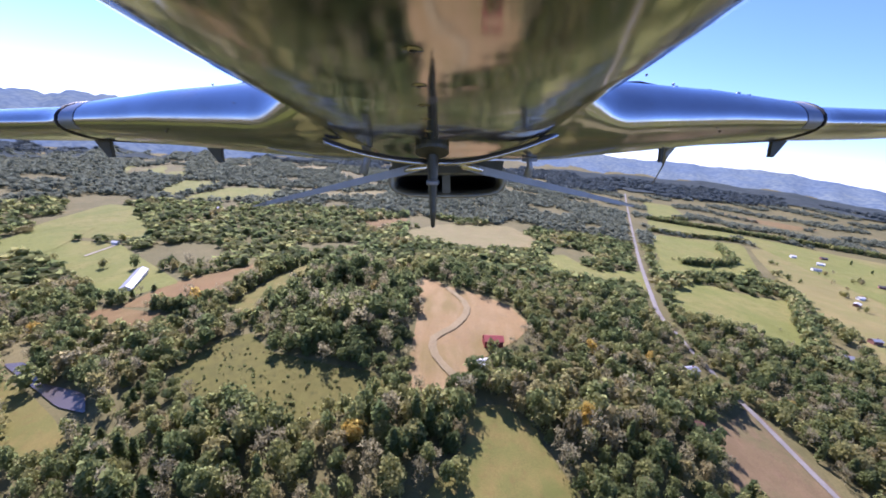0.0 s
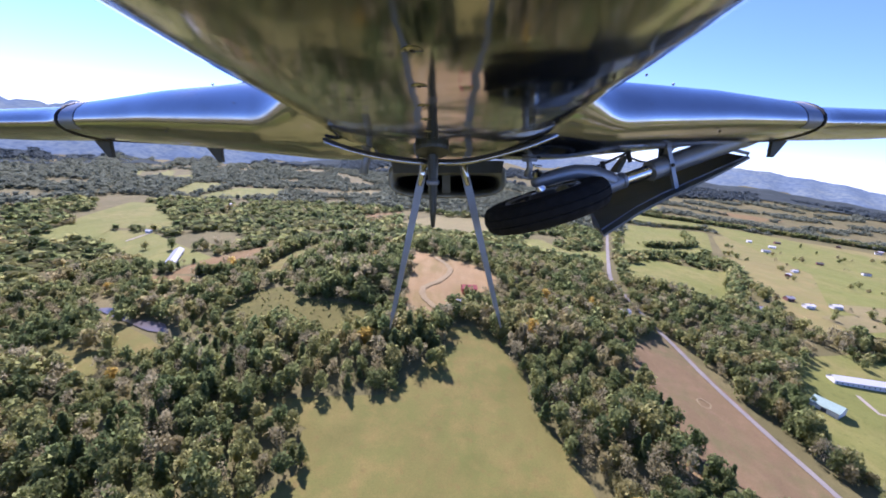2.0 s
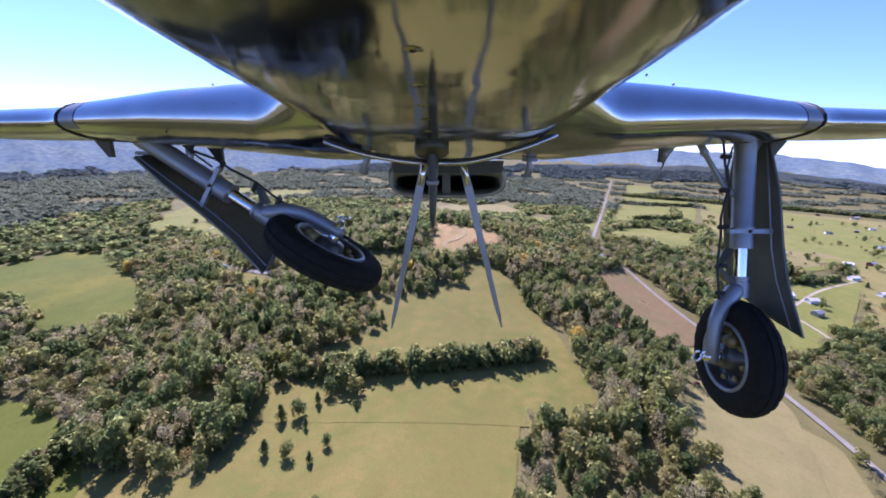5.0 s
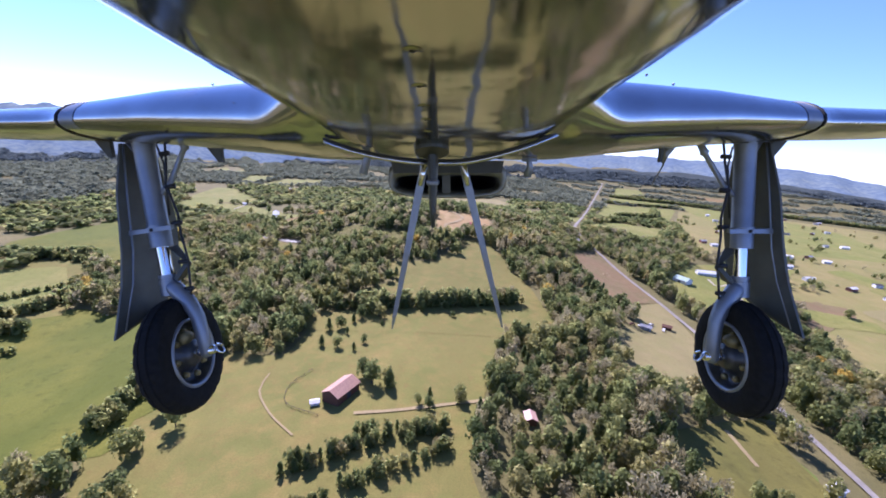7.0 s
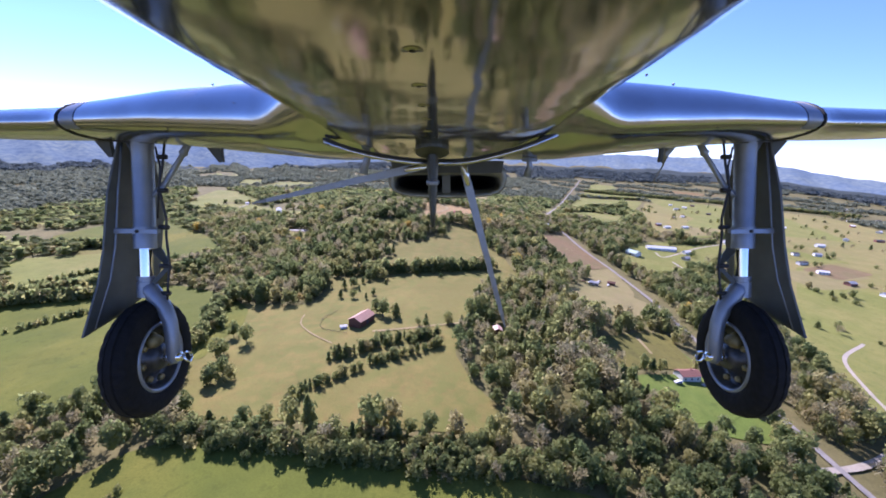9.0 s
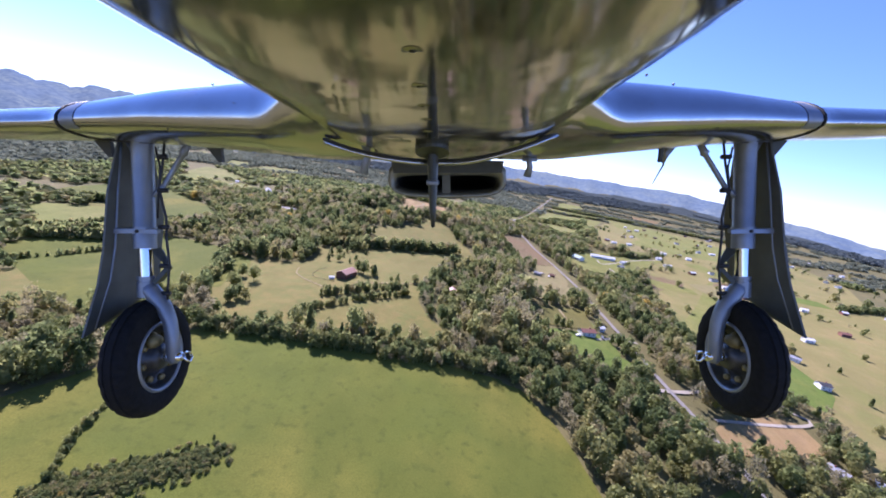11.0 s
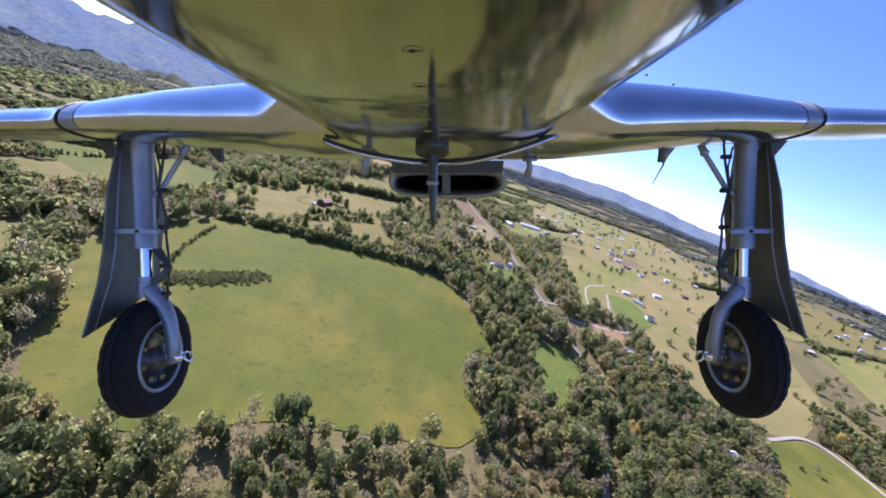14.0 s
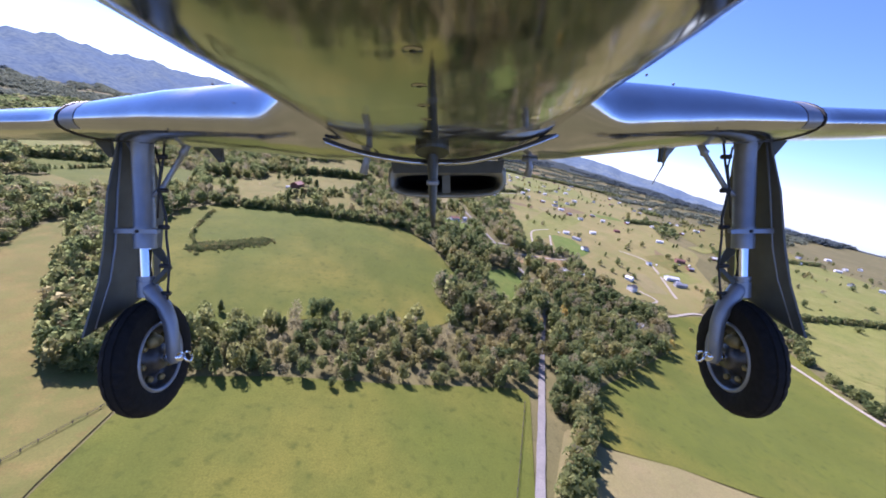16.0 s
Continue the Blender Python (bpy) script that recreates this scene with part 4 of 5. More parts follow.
def car(x, y, turn, paint):
    """A parked car: body, cabin and four wheels."""
    c = tagged(new("car"), f"{WORDS[paint]} car parked beside a house", "car", "parked cars")
    c.matrix_basis = pose(x, y, float(height(x, y)) + 0.75, 0, 0, turn)
    bm = bmesh.new()
    prof = [(-2.1, 0.35), (-2.15, 0.8), (-1.2, 0.92), (-0.6, 1.42), (0.9, 1.45), (1.5, 0.98), (2.1, 0.9), (2.15, 0.35)]
    rows = [[bm.verts.new((px, sy, pz)) for px, pz in prof] for sy in (-0.85, 0.85)]
    for i in range(8):
        bm.faces.new((rows[0][i], rows[0][(i + 1) % 8], rows[1][(i + 1) % 8], rows[1][i]))
    bm.faces.new(rows[0])
    bm.faces.new(rows[1])
    piece("body", bm, PAINTS[paint], c)
    bm = bmesh.new()
    box(bm, -0.75, 1.05, -0.87, 0.87, 1.0, 1.3)
    piece("glass", bm, GLASS, c)
    for wx in (-1.3, 1.3):
        for wy in (-0.8, 0.8):
            bm = bmesh.new()
            bmesh.ops.create_cone(bm, cap_ends=True, segments=14, radius1=0.34, radius2=0.34, depth=0.24, matrix=Matrix.Translation((wx, wy, 0.34)) @ Matrix.Rotation(radians(90), 4, "X"))
            piece("wheel", bm, RUBBER, c)


for cx, cy, ct, cp in ((428, -192, 30, "white"), (470, -190, -15, "grey"), (476, -196, -15, "red"), (486, -192, -15, "white"), (333, -262, 40, "dark"), (336, -88, 70, "white"), (136, -156, 10, "white"), (157, -150, 80, "grey"), (150, 6, -30, "white"), (160, 12, 20, "grey"), (166, 5, 60, "white"), (144, 8, 10, "rust")):
    car(cx, cy, ct, cp)


# ---- aircraft ----
TILT = Matrix(((1, 0, 0, 0), (0, 0.2300, 0.9732, 0), (0, -0.9732, 0.2300, 0), (0, 0, 0, 1)))  # airframe axes (right, aft, up) as the lens sees them
airplane = tagged(new("airplane"), "low-wing propeller airplane in polished aluminium with lowering landing gear", "airplane")


def part(name, bm, mat, parent, label="", m=None, shade=True):
    """Link a bmesh as one mesh under a thing or a part."""
    me = bpy.data.meshes.new(name)
    bmesh.ops.recalc_face_normals(bm, faces=bm.faces[:])
    for f in bm.faces:
        f.smooth = shade
    bm.to_mesh(me)
    bm.free()
    me.materials.append(mat)
    ob = new(name, me)
    ob.parent = parent
    if m is not None:
        ob.matrix_basis = m
    return tagged(ob, label)


def sharp(ob, angle=35):
    """Keep hard edges hard under smooth shading."""
    me = ob.data
    bm = bmesh.new()
    bm.from_mesh(me)
    for e in bm.edges:
        e.smooth = len(e.link_faces) == 2 and e.calc_face_angle(0) < radians(angle)
    bm.to_mesh(me)
    bm.free()
    return ob


def loft(bm, rings, closed=True, caps=False):
    """A skin through rings of points."""
    rows = [[bm.verts.new(p) for p in ring] for ring in rings]
    k = len(rows[0])
    for a, b in zip(rows, rows[1:]):
        for i in range(k if closed else k - 1):
            j = (i + 1) % k
            bm.faces.new((a[i], a[j], b[j], b[i]))
    if caps:
        bm.faces.new(rows[0])
        bm.faces.new(rows[-1])
    return rows


def tube(bm, pts, radii, sides=10, caps=True):
    """A round bar along points, of a radius at each."""
    pts = [Vector(p) for p in pts]
    if not isinstance(radii, (list, tuple)):
        radii = [radii] * len(pts)
    rings = []
    for i, p in enumerate(pts):
        d = (pts[min(i + 1, len(pts) - 1)] - pts[max(i - 1, 0)]).normalized()
        ref = Vector((0, 1, 0)) if abs(d.y) < 0.8 else Vector((1, 0, 0))
        u = d.cross(ref).normalized()
        w = d.cross(u)
        rings.append([p + (u * math.cos(a) + w * math.sin(a)) * radii[i] for a in (6.2832 * j / sides for j in range(sides))])
    loft(bm, rings, True, caps)


def slab(bm, outline, thick):
    """A flat plate: outline of 3D points, thickness as a vector."""
    t = Vector(thick)
    a = [bm.verts.new(Vector(p)) for p in outline]
    b = [bm.verts.new(Vector(p) + t) for p in outline]
    bm.faces.new(a)
    bm.faces.new(b[::-1])
    for i in range(len(a)):
        j = (i + 1) % len(a)
        bm.faces.new((a[i], b[i], b[j], a[j]))


def spline(xs, ys, x):
    """Smooth reading of a short table."""
    xs, ys = np.array(xs, float), np.array(ys, float)
    s = np.gradient(ys, xs)
    i = int(np.clip(np.searchsorted(xs, x) - 1, 0, len(xs) - 2))
    h = xs[i + 1] - xs[i]
    u = min(max((x - xs[i]) / h, 0), 1)
    return (2 * u ** 3 - 3 * u * u + 1) * ys[i] + (u ** 3 - 2 * u * u + u) * h * s[i] + (3 * u * u - 2 * u ** 3) * ys[i + 1] + (u ** 3 - u * u) * h * s[i + 1]


# fuselage: half width, keel height, height of the widest line, by distance aft
HULL_Y = (-0.9, -0.3, 0.3, 0.8, 1.2, 1.65, 2.0, 3.0, 4.5, 6.5, 8.2)
HULL_W = (0.42, 0.49, 0.524, 0.530, 0.526, 0.520, 0.515, 0.47, 0.42, 0.27, 0.10)
HULL_KEEL = (0.34, 0.22, 0.172, 0.132, 0.100, 0.050, -0.020, -0.02, 0.10, 0.45, 0.72)
HULL_WIDE = (0.62, 0.46, 0.37, 0.295, 0.245, 0.195, 0.16, 0.20, 0.40, 0.72, 0.85)
CENTRE = -0.012


def hull_ring(y, swell=0.0, sides=26):
    w, keel, wide = (spline(HULL_Y, v, y) for v in (HULL_W, HULL_KEEL, HULL_WIDE))
    w += swell
    mid = CENTRE - 0.016 * (1 - smooth(0.6, 1.9, y))
    top = 1.25 - 0.05 * max(y - 4, 0)
    low, high = [], []
    for i in range(sides + 1):
        a = math.pi * i / sides
        c, s = math.cos(a), math.sin(a)
        low.append((mid - w * math.copysign(abs(c) ** 0.78, c), y, wide - (wide - keel) * max(s, 0) ** 0.78))
    for i in range(1, 10):
        a = math.pi * i / 10
        high.append((mid + w * math.cos(a), y, wide + (top - wide) * math.sin(a)))
    return low + high


bm = bmesh.new()
loft(bm, [hull_ring(y) for y in np.concatenate([np.arange(-0.9, 2.02, 0.08), np.linspace(2.1, 8.2, 24)])], True, True)
part("fuselage", bm, SKIN, airplane, "polished belly with wavy reflections of the land", TILT)

# spinner and a propeller stub hub ahead of the lens close the nose
bm = bmesh.new()
tube(bm, [(CENTRE, -1.75, 0.78), (CENTRE, -1.55, 0.78), (CENTRE, -1.2, 0.78), (CENTRE, -0.88, 0.78)], [0.02, 0.20, 0.32, 0.38], 24)
part("spinner", bm, WING_SKIN, airplane, "", TILT)

# wings: leading edge aft, top, bottom, by distance from the centre
SPAN = (0.30, 0.45, 0.60, 0.75, 0.88, 1.00, 1.38, 1.83, 1.90, 1.97, 2.60, 3.60, 5.00, 5.60)
LEAD = (1.66, 1.66, 1.70, 1.78, 1.82, 1.85, 1.93, 2.03, 2.05, 2.09, 2.16, 2.26, 2.42, 2.62)
TOP = (0.30, 0.32, 0.34, 0.352, 0.356, 0.352, 0.334, 0.292, 0.284, 0.270, 0.256, 0.285, 0.33, 0.32)
LOW = (-0.02, -0.024, -0.020, -0.008, 0.004, 0.014, 0.048, 0.078, 0.081, 0.085, 0.092, 0.14, 0.22, 0.28)


def wing_ring(s, x):
    le, top, low = (float(np.interp(x, SPAN, v)) for v in (LEAD, TOP, LOW))
    mid = low + (top - low) * (0.92 - 0.50 * float(smooth(0.50, 0.82, x)))
    chord = 2.45 - 0.22 * x
    pts = []
    for i in range(15):  # the nose, from below to above
        a = -math.pi / 2 + math.pi * i / 14
        h = (top - mid) if a > 0 else (mid - low)
        run = 0.34 if a > 0 else 0.42
        pts.append((s * x + CENTRE, le + run * (1 - math.cos(a) ** 0.9 if math.cos(a) > 1e-6 else 1.0), mid + h * math.sin(a)))
    te = low + 0.09
    for f in (0.35, 0.55, 0.8, 1.0):
        pts.append((s * x + CENTRE, le + chord * f, te + 0.012 + (top - te) * (1 - ((f - 0.14) / 0.86) ** 1.6)))
    for f in (1.0, 0.75, 0.5, 0.3):
        pts.append((s * x + CENTRE, le + chord * f, low + 0.08 * f ** 2))
    return pts


for s in (-1, 1):
    bm = bmesh.new()
    xs = np.concatenate([np.linspace(0.30, 1.88, 44), [1.93, 1.98], np.linspace(2.06, 5.6, 16)])
    loft(bm, [wing_ring(s, x) for x in xs], True, True)
    wing = sharp(part("wing", bm, WING_SKIN, airplane, "polished wing with a blue sheen along its leading edge", TILT), 50)
    bm = bmesh.new()  # dark joint where the thickened root ends
    tube(bm, [(p[0], p[1] - 0.002, p[2]) for p in wing_ring(s, 1.90)[1:15]], 0.0075, 6)
    part("panel_joint", bm, BLACK, wing)
    bm = bmesh.new()
    ring0, ring1 = wing_ring(s, 1.79), wing_ring(s, 1.885)
    loft(bm, [[(p[0], p[1] - 0.0025, p[2]) for p in r[5:14]] for r in (ring0, ring1)], False)
    part("joint_strip", bm, STEEL, wing)
    for x, tall in ((1.41, 0.113), (2.09, 0.118)):
        bm = bmesh.new()  # hinge plates under the wing
        z = float(np.interp(x, SPAN, LOW)) + 0.02
        xx = s * x + CENTRE
        slab(bm, [(xx - 0.052 * s, 2.52, z), (xx + 0.052 * s, 2.52, z), (xx - 0.03 * s, 2.52, z - tall), (xx - 0.052 * s, 2.52, z - tall)], (0, 0.03, 0))
        part("hinge_plate", bm, DARK, wing, "dark triangular hinge plate", None, False)
    for x, y, z in ((1.0, 1.90, 0.30), (0.86, 1.86, 0.33), (1.30, 2.0, 0.11)):
        bm = bmesh.new()
        tube(bm, [(s * x, y - 0.06, z), (s * x, y - 0.07, z + 0.002)], [0.006, 0.002], 6)
        part("fastener", bm, BLACK, wing)

# seam of the wing fairing round the belly
knots = [Vector(p) for p in ((-0.517, 1.775, 0.07), (-0.368, 1.76, 0.022), (-0.171, 1.79, -0.014), (-0.02, 1.83, -0.022), (0.132, 1.79, -0.014), (0.362, 1.76, 0.045), (0.526, 1.775, 0.112))]
line = []
for k in range(len(knots) - 1):
    a, b, c, d = knots[max(k - 1, 0)], knots[k], knots[k + 1], knots[min(k + 2, len(knots) - 1)]
    for u in (0, 0.25, 0.5, 0.75):
        line.append(0.5 * (2 * b + (c - a) * u + (2 * a - 5 * b + 4 * c - d) * u * u + (3 * b - a - 3 * c + d) * u ** 3))
bm = bmesh.new()
tube(bm, line, 0.0065, 6)
part("fairing_seam", bm, BLACK, airplane, "", TILT)
bm = bmesh.new()
tube(bm, [p + Vector((0, 0.010, -0.013)) for p in line], 0.009, 8)
part("fairing_lip", bm, WING_SKIN, airplane, "", TILT)

# round fasteners along the keel
for x, y in ((-0.045, 0.42), (-0.044, 0.62), (-0.046, 0.82), (-0.047, 1.01), (-0.049, 1.20), (-0.052, 1.42)):
    z = spline(HULL_Y, HULL_KEEL, y)
    bm = bmesh.new()
    tube(bm, [(x, y, z + 0.006), (x, y, z - 0.0004), (x, y, z - 0.0002)], [0.017, 0.0165, 0.008], 18)
    f = part("keel_fastener", bm, SKIN, airplane, "", TILT)
    bm = bmesh.new()
    tube(bm, [(x, y, z), (x, y, z - 0.002)], [0.005, 0.0045], 8)
    part("fastener_hole", bm, BLACK, f)

# mast under the belly, with its base plate
bm = bmesh.new()
rings = []
for z, half, chord in ((0.05, 0.030, 0.17), (0.0, 0.027, 0.15), (-0.10, 0.022, 0.12), (-0.24, 0.016, 0.10), (-0.315, 0.009, 0.07)):
    rings.append([(-0.046 + half * math.sin(a), 1.75 + chord * 0.5 * (1 - math.cos(a)), z) for a in (6.2832 * j / 14 for j in range(14))])
loft(bm, rings, True, True)
mast = part("antenna_mast", bm, DARK, airplane, "dark blade antenna mast", TILT)
bm = bmesh.new()
slab(bm, [(-0.046 + 0.072 * math.cos(a), 1.74 + 0.085 * math.sin(a), 0.010 - 0.026 * math.sin(a)) for a in (6.2832 * k / 20 for k in range(20))], (0, 0, 0.03))
part("base_plate", bm, DARK, mast, "", None, False)
bm = bmesh.new()
tube(bm, [(-0.046, 1.745, -0.105), (-0.046, 1.745, -0.125)], 0.026, 10)
part("clamp", bm, STEEL, mast)

# radiator scoop with a splitter
def lip(y, w, top, low, k=28):
    out = []
    for i in range(k):
        a = 6.2832 * i / k
        c, s = math.cos(a), math.sin(a)
        z = (top + low) / 2 + (top - low) / 2 * math.copysign(abs(s) ** (0.35 if s > 0 else 0.75), s)
        out.append((0.032 + w * math.copysign(abs(c) ** 0.55, c), y, z))
    return out


bm = bmesh.new()
loft(bm, [lip(5.6, 0.30, 0.15, 0.04), lip(4.6, 0.40, 0.05, -0.22), lip(3.6, 0.44, -0.02, -0.31), lip(3.02, 0.442, -0.045, -0.315), lip(2.96, 0.435, -0.055, -0.310), lip(2.95, 0.415, -0.090, -0.296),
          lip(2.97, 0.388, -0.142, -0.274), lip(3.1, 0.378, -0.145, -0.265)], True)
scoop = part("radiator_scoop", bm, SCOOP, airplane, "belly air scoop with a dark divided mouth", TILT)
bm = bmesh.new()
loft(bm, [lip(3.1, 0.379, -0.144, -0.266), lip(3.9, 0.36, -0.10, -0.26), lip(3.92, 0.02, -0.16, -0.2)], True)
part("duct", bm, BLACK, scoop, "black inside of the duct")
bm = bmesh.new()
slab(bm, [(-0.005, 2.97, -0.10), (0.055, 2.97, -0.10), (0.055, 2.97, -0.275), (-0.005, 2.97, -0.285)], (0, 0.3, 0))
part("splitter", bm, DOOR, scoop, "", None, False)
bm = bmesh.new()
slab(bm, [(-0.375, 2.925, -0.04), (0.44, 2.925, -0.04), (0.425, 2.925, -0.125), (-0.36, 2.925, -0.125)], (0, 0.25, 0))
part("gutter", bm, DARK, scoop, "", None, False)

# drain pipes beside the belly
for top, low in (((-0.348, 1.92, 0.083), (-0.372, 1.88, -0.084)), ((0.410, 1.95, -0.01), (0.412, 1.97, -0.10))):
    bm = bmesh.new()
    mid = Vector(top).lerp(Vector(low), 0.5)
    tube(bm, [top, mid + Vector((0.010, 0, 0)), low], [0.013, 0.015, 0.020], 8)
    pipe = part("drain_pipe", bm, STEEL, airplane, "short metal drain pipe", TILT)
    bm = bmesh.new()
    tube(bm, [mid + Vector((-0.03, -0.01, 0.035)), mid + Vector((0.04, -0.01, 0.035))], 0.009, 6)
    part("pipe_clip", bm, STEEL, pipe)

# thin wire antenna under the wing
bm = bmesh.new()
slab(bm, [(1.285, 2.36, 0.06), (1.340, 2.36, 0.06), (1.300, 2.36, -0.02), (1.283, 2.36, -0.059)], (0, 0.012, 0))
tube(bm, [(1.288, 2.364, -0.05), (1.268, 2.37, -0.10), (1.243, 2.38, -0.167)], [0.006, 0.004, 0.003], 6)
part("wire_antenna", bm, SCOOP, airplane, "pale fin with a thin trailing wire", TILT)

PIVOT = (1.762, 2.40, 0.10)
LEG = Vector((0, -0.25, -1.28))


def landing_gear(s):
    """One main leg about its pivot; s is -1 or 1 for the side, +x outward."""
    def at(x, f, y=0.0):
        return Vector((s * x, LEG.y * f + y, LEG.z * f))
    bm = bmesh.new()
    tube(bm, [at(0, -0.05), at(0, 0.02), at(0, 0.05), at(0, 0.40), at(0, 0.405), at(0, 0.495)], [0.056, 0.060, 0.056, 0.055, 0.058, 0.058], 20)
    leg = sharp(part("landing_gear", bm, STEEL, airplane, "grey main landing gear leg with its wheel"), 40)
    bm = bmesh.new()
    tube(bm, [at(0, 0.48), at(0, 0.67)], 0.037, 18)
    sharp(part("piston", bm, CHROME, leg, "bright chrome piston"), 40)
    bm = bmesh.new()
    tube(bm, [at(0, 0.622), at(0, 0.636), at(0, 0.637), at(0, 0.646), at(0, 0.647), at(0.0, 0.715)], [0.046, 0.046, 0.041, 0.041, 0.047, 0.047], 16)
    sharp(part("lower_block", bm, STEEL, leg), 40)
    bm = bmesh.new()
    tube(bm, [at(0.0, 0.66), at(-0.03, 0.69), at(-0.10, 0.76), at(-0.135, 0.83), at(-0.145, 0.90), at(-0.150, 1.0), at(-0.15, 1.02)], [0.042, 0.050, 0.044, 0.040, 0.038, 0.036, 0.020], 14)
    part("fork", bm, STEEL, leg, "curved grey half fork")
    bm = bmesh.new()
    tube(bm, [at(-0.215, 0.99), at(-0.20, 0.99), at(-0.20, 0.99), at(0.02, 0.99)], [0.012, 0.022, 0.026, 0.030], 12)
    axle = part("axle", bm, CHROME, leg)
    bm = bmesh.new()
    ring = [at(-0.215, 0.99) + Vector((s * 0.012 * math.sin(b) - s * 0.02, 0.028 * math.cos(b), 0.028 * math.sin(b))) for b in np.linspace(0, 6.2, 12)]
    tube(bm, ring, 0.007, 6)
    part("tow_ring", bm, CHROME, axle)
    # wheel: profiles turned about the axle
    c = at(-0.012, 0.990)
    toe = Matrix.Rotation(radians(-4 * s), 3, 'Z')

    def turned(profile, n=40):
        b = bmesh.new()
        rings = [[c + toe @ Vector((s * px, r * math.cos(6.2832 * j / n), r * math.sin(6.2832 * j / n))) for j in range(n)] for px, r in profile]
        loft(b, rings, True)
        return b
    bm = bmesh.new()  # tyre with shallow slots across its shoulders
    sides, slots = 96, []
    for px, r in ((-0.0578, 0.202), (-0.0717, 0.219), (-0.077, 0.251), (-0.0738, 0.286), (-0.0653, 0.313), (-0.0471, 0.33), (-0.0268, 0.337), (-0.0235, 0.332), (-0.0193, 0.332), (-0.015, 0.34), (0.015, 0.34), (0.0193, 0.332), (0.0235, 0.332), (0.0268, 0.337), (0.0471, 0.33), (0.0653, 0.313), (0.0738, 0.286), (0.077, 0.251), (0.0717, 0.219), (0.0578, 0.202)):
        cut = 0.006 if 0.023 < abs(px) < 0.07 and r > 0.305 else 0.0
        slots.append([c + toe @ Vector((s * px, q * math.cos(a), q * math.sin(a))) for a, q in ((6.2832 * (k + 14 * abs(px)) / sides, r - (cut if k % 4 == 0 else 0)) for k in range(sides))])
    loft(bm, slots, True)
    sharp(part("tyre", bm, RUBBER, leg, "black tyre with shallow slots across its tread"), 25)
    part("wheel_rim", turned([(-0.058, 0.209), (-0.066, 0.203), (-0.065, 0.190), (-0.054, 0.182), (-0.020, 0.176), (0.005, 0.150), (0.0, 0.120), (-0.02, 0.095), (-0.05, 0.080), (-0.075, 0.070), (-0.08, 0.03)]), RIM, leg, "dull grey dished wheel")
    part("rim_ring", turned([(-0.062, 0.186), (-0.071, 0.192), (-0.072, 0.202), (-0.061, 0.209)]), STEEL, leg, "pale metal rim ring")
    for j in range(8):
        b = 6.2832 * j / 8
        p = c + toe @ Vector((s * -0.03, 0.135 * math.cos(b), 0.135 * math.sin(b)))
        bm = bmesh.new()
        tube(bm, [p, p + Vector((s * -0.022, 0, 0))], [0.022, 0.016], 8)
        part("brake_pad", bm, BRASS, leg)
    bm = bmesh.new()
    p = c + toe @ Vector((s * -0.045, -0.02, 0.105))
    tube(bm, [p + Vector((0, -0.045, 0.01)), p, p + Vector((0, 0.045, -0.01))], [0.030, 0.042, 0.030], 10)
    part("brake_caliper", bm, BRASS, leg, "yellowed brake housing")
    # torque links
    for a, b in ((0.50, 0.575), (0.64, 0.575)):
        bm = bmesh.new()
        p, q = at(-0.050, a, 0.02), at(-0.118, b, 0.02)
        side = Vector((0, 0.035, 0))
        slab(bm, [p - side * 1.2, p + side * 1.2, q + side * 0.5, q - side * 0.5], (s * -0.012, 0, -0.022))
        part("torque_link", bm, DARK, leg, "dark torque link", None, False)
    # collar and cross bar to the cover
    bm = bmesh.new()
    slab(bm, [at(-0.115, 0.402, -0.062), at(0.15, 0.398, -0.062), at(0.15, 0.418, -0.062), at(-0.115, 0.420, -0.062)], (0, 0.03, 0))
    bar = part("cross_bar", bm, STEEL, leg, "flat grey link to the cover", None, False)
    bm = bmesh.new()
    tube(bm, [at(0.0, 0.409, -0.068), at(0.0, 0.409, -0.058)], 0.010, 10)
    part("bolt", bm, BLACK, bar)
    bm = bmesh.new()
    tube(bm, [at(0, 0.398), at(0, 0.424)], 0.061, 20)
    sharp(part("collar", bm, STEEL, leg), 40)
    # hoses and side brace
    bm = bmesh.new()
    tube(bm, [at(-0.13, 0.02), at(-0.115, 0.12), at(-0.09, 0.22), at(-0.128, 0.36), at(-0.125, 0.44), at(-0.140, 0.57), at(-0.128, 0.66), at(-0.12, 0.74)], 0.0075, 6)
    part("brake_hose", bm, BLACK, leg, "black brake hose")
    bm = bmesh.new()
    tube(bm, [at(-0.075, 0.04), at(-0.10, 0.13), at(-0.088, 0.24), at(-0.078, 0.36)], 0.006, 6)
    part("brake_hose", bm, BLACK, leg)
    for f in (0.085, 0.235, 0.40, 0.575, 0.70):
        bm = bmesh.new()
        tube(bm, [at(-0.14, f), at(-0.085, f)], 0.014, 6)
        part("hose_clip", bm, BLACK, leg)
    bm = bmesh.new()
    tube(bm, [at(-0.250, 0.005, 0.05), at(-0.215, 0.055, 0.05), at(-0.205, 0.070, 0.05), at(-0.200, 0.078, 0.05), at(-0.105, 0.215, 0.02), at(-0.100, 0.222, 0.02), at(-0.055, 0.262)], [0.020, 0.020, 0.026, 0.015, 0.015, 0.022, 0.012], 10)
    part("side_brace", bm, STEEL, leg)
    bm = bmesh.new()
    tube(bm, [at(0.10, 0.0), at(0.03, 0.10)], 0.010, 8)
    part("upper_link", bm, STEEL, leg)
    # the cover that closes the well: its inner face shows
    bm = bmesh.new()
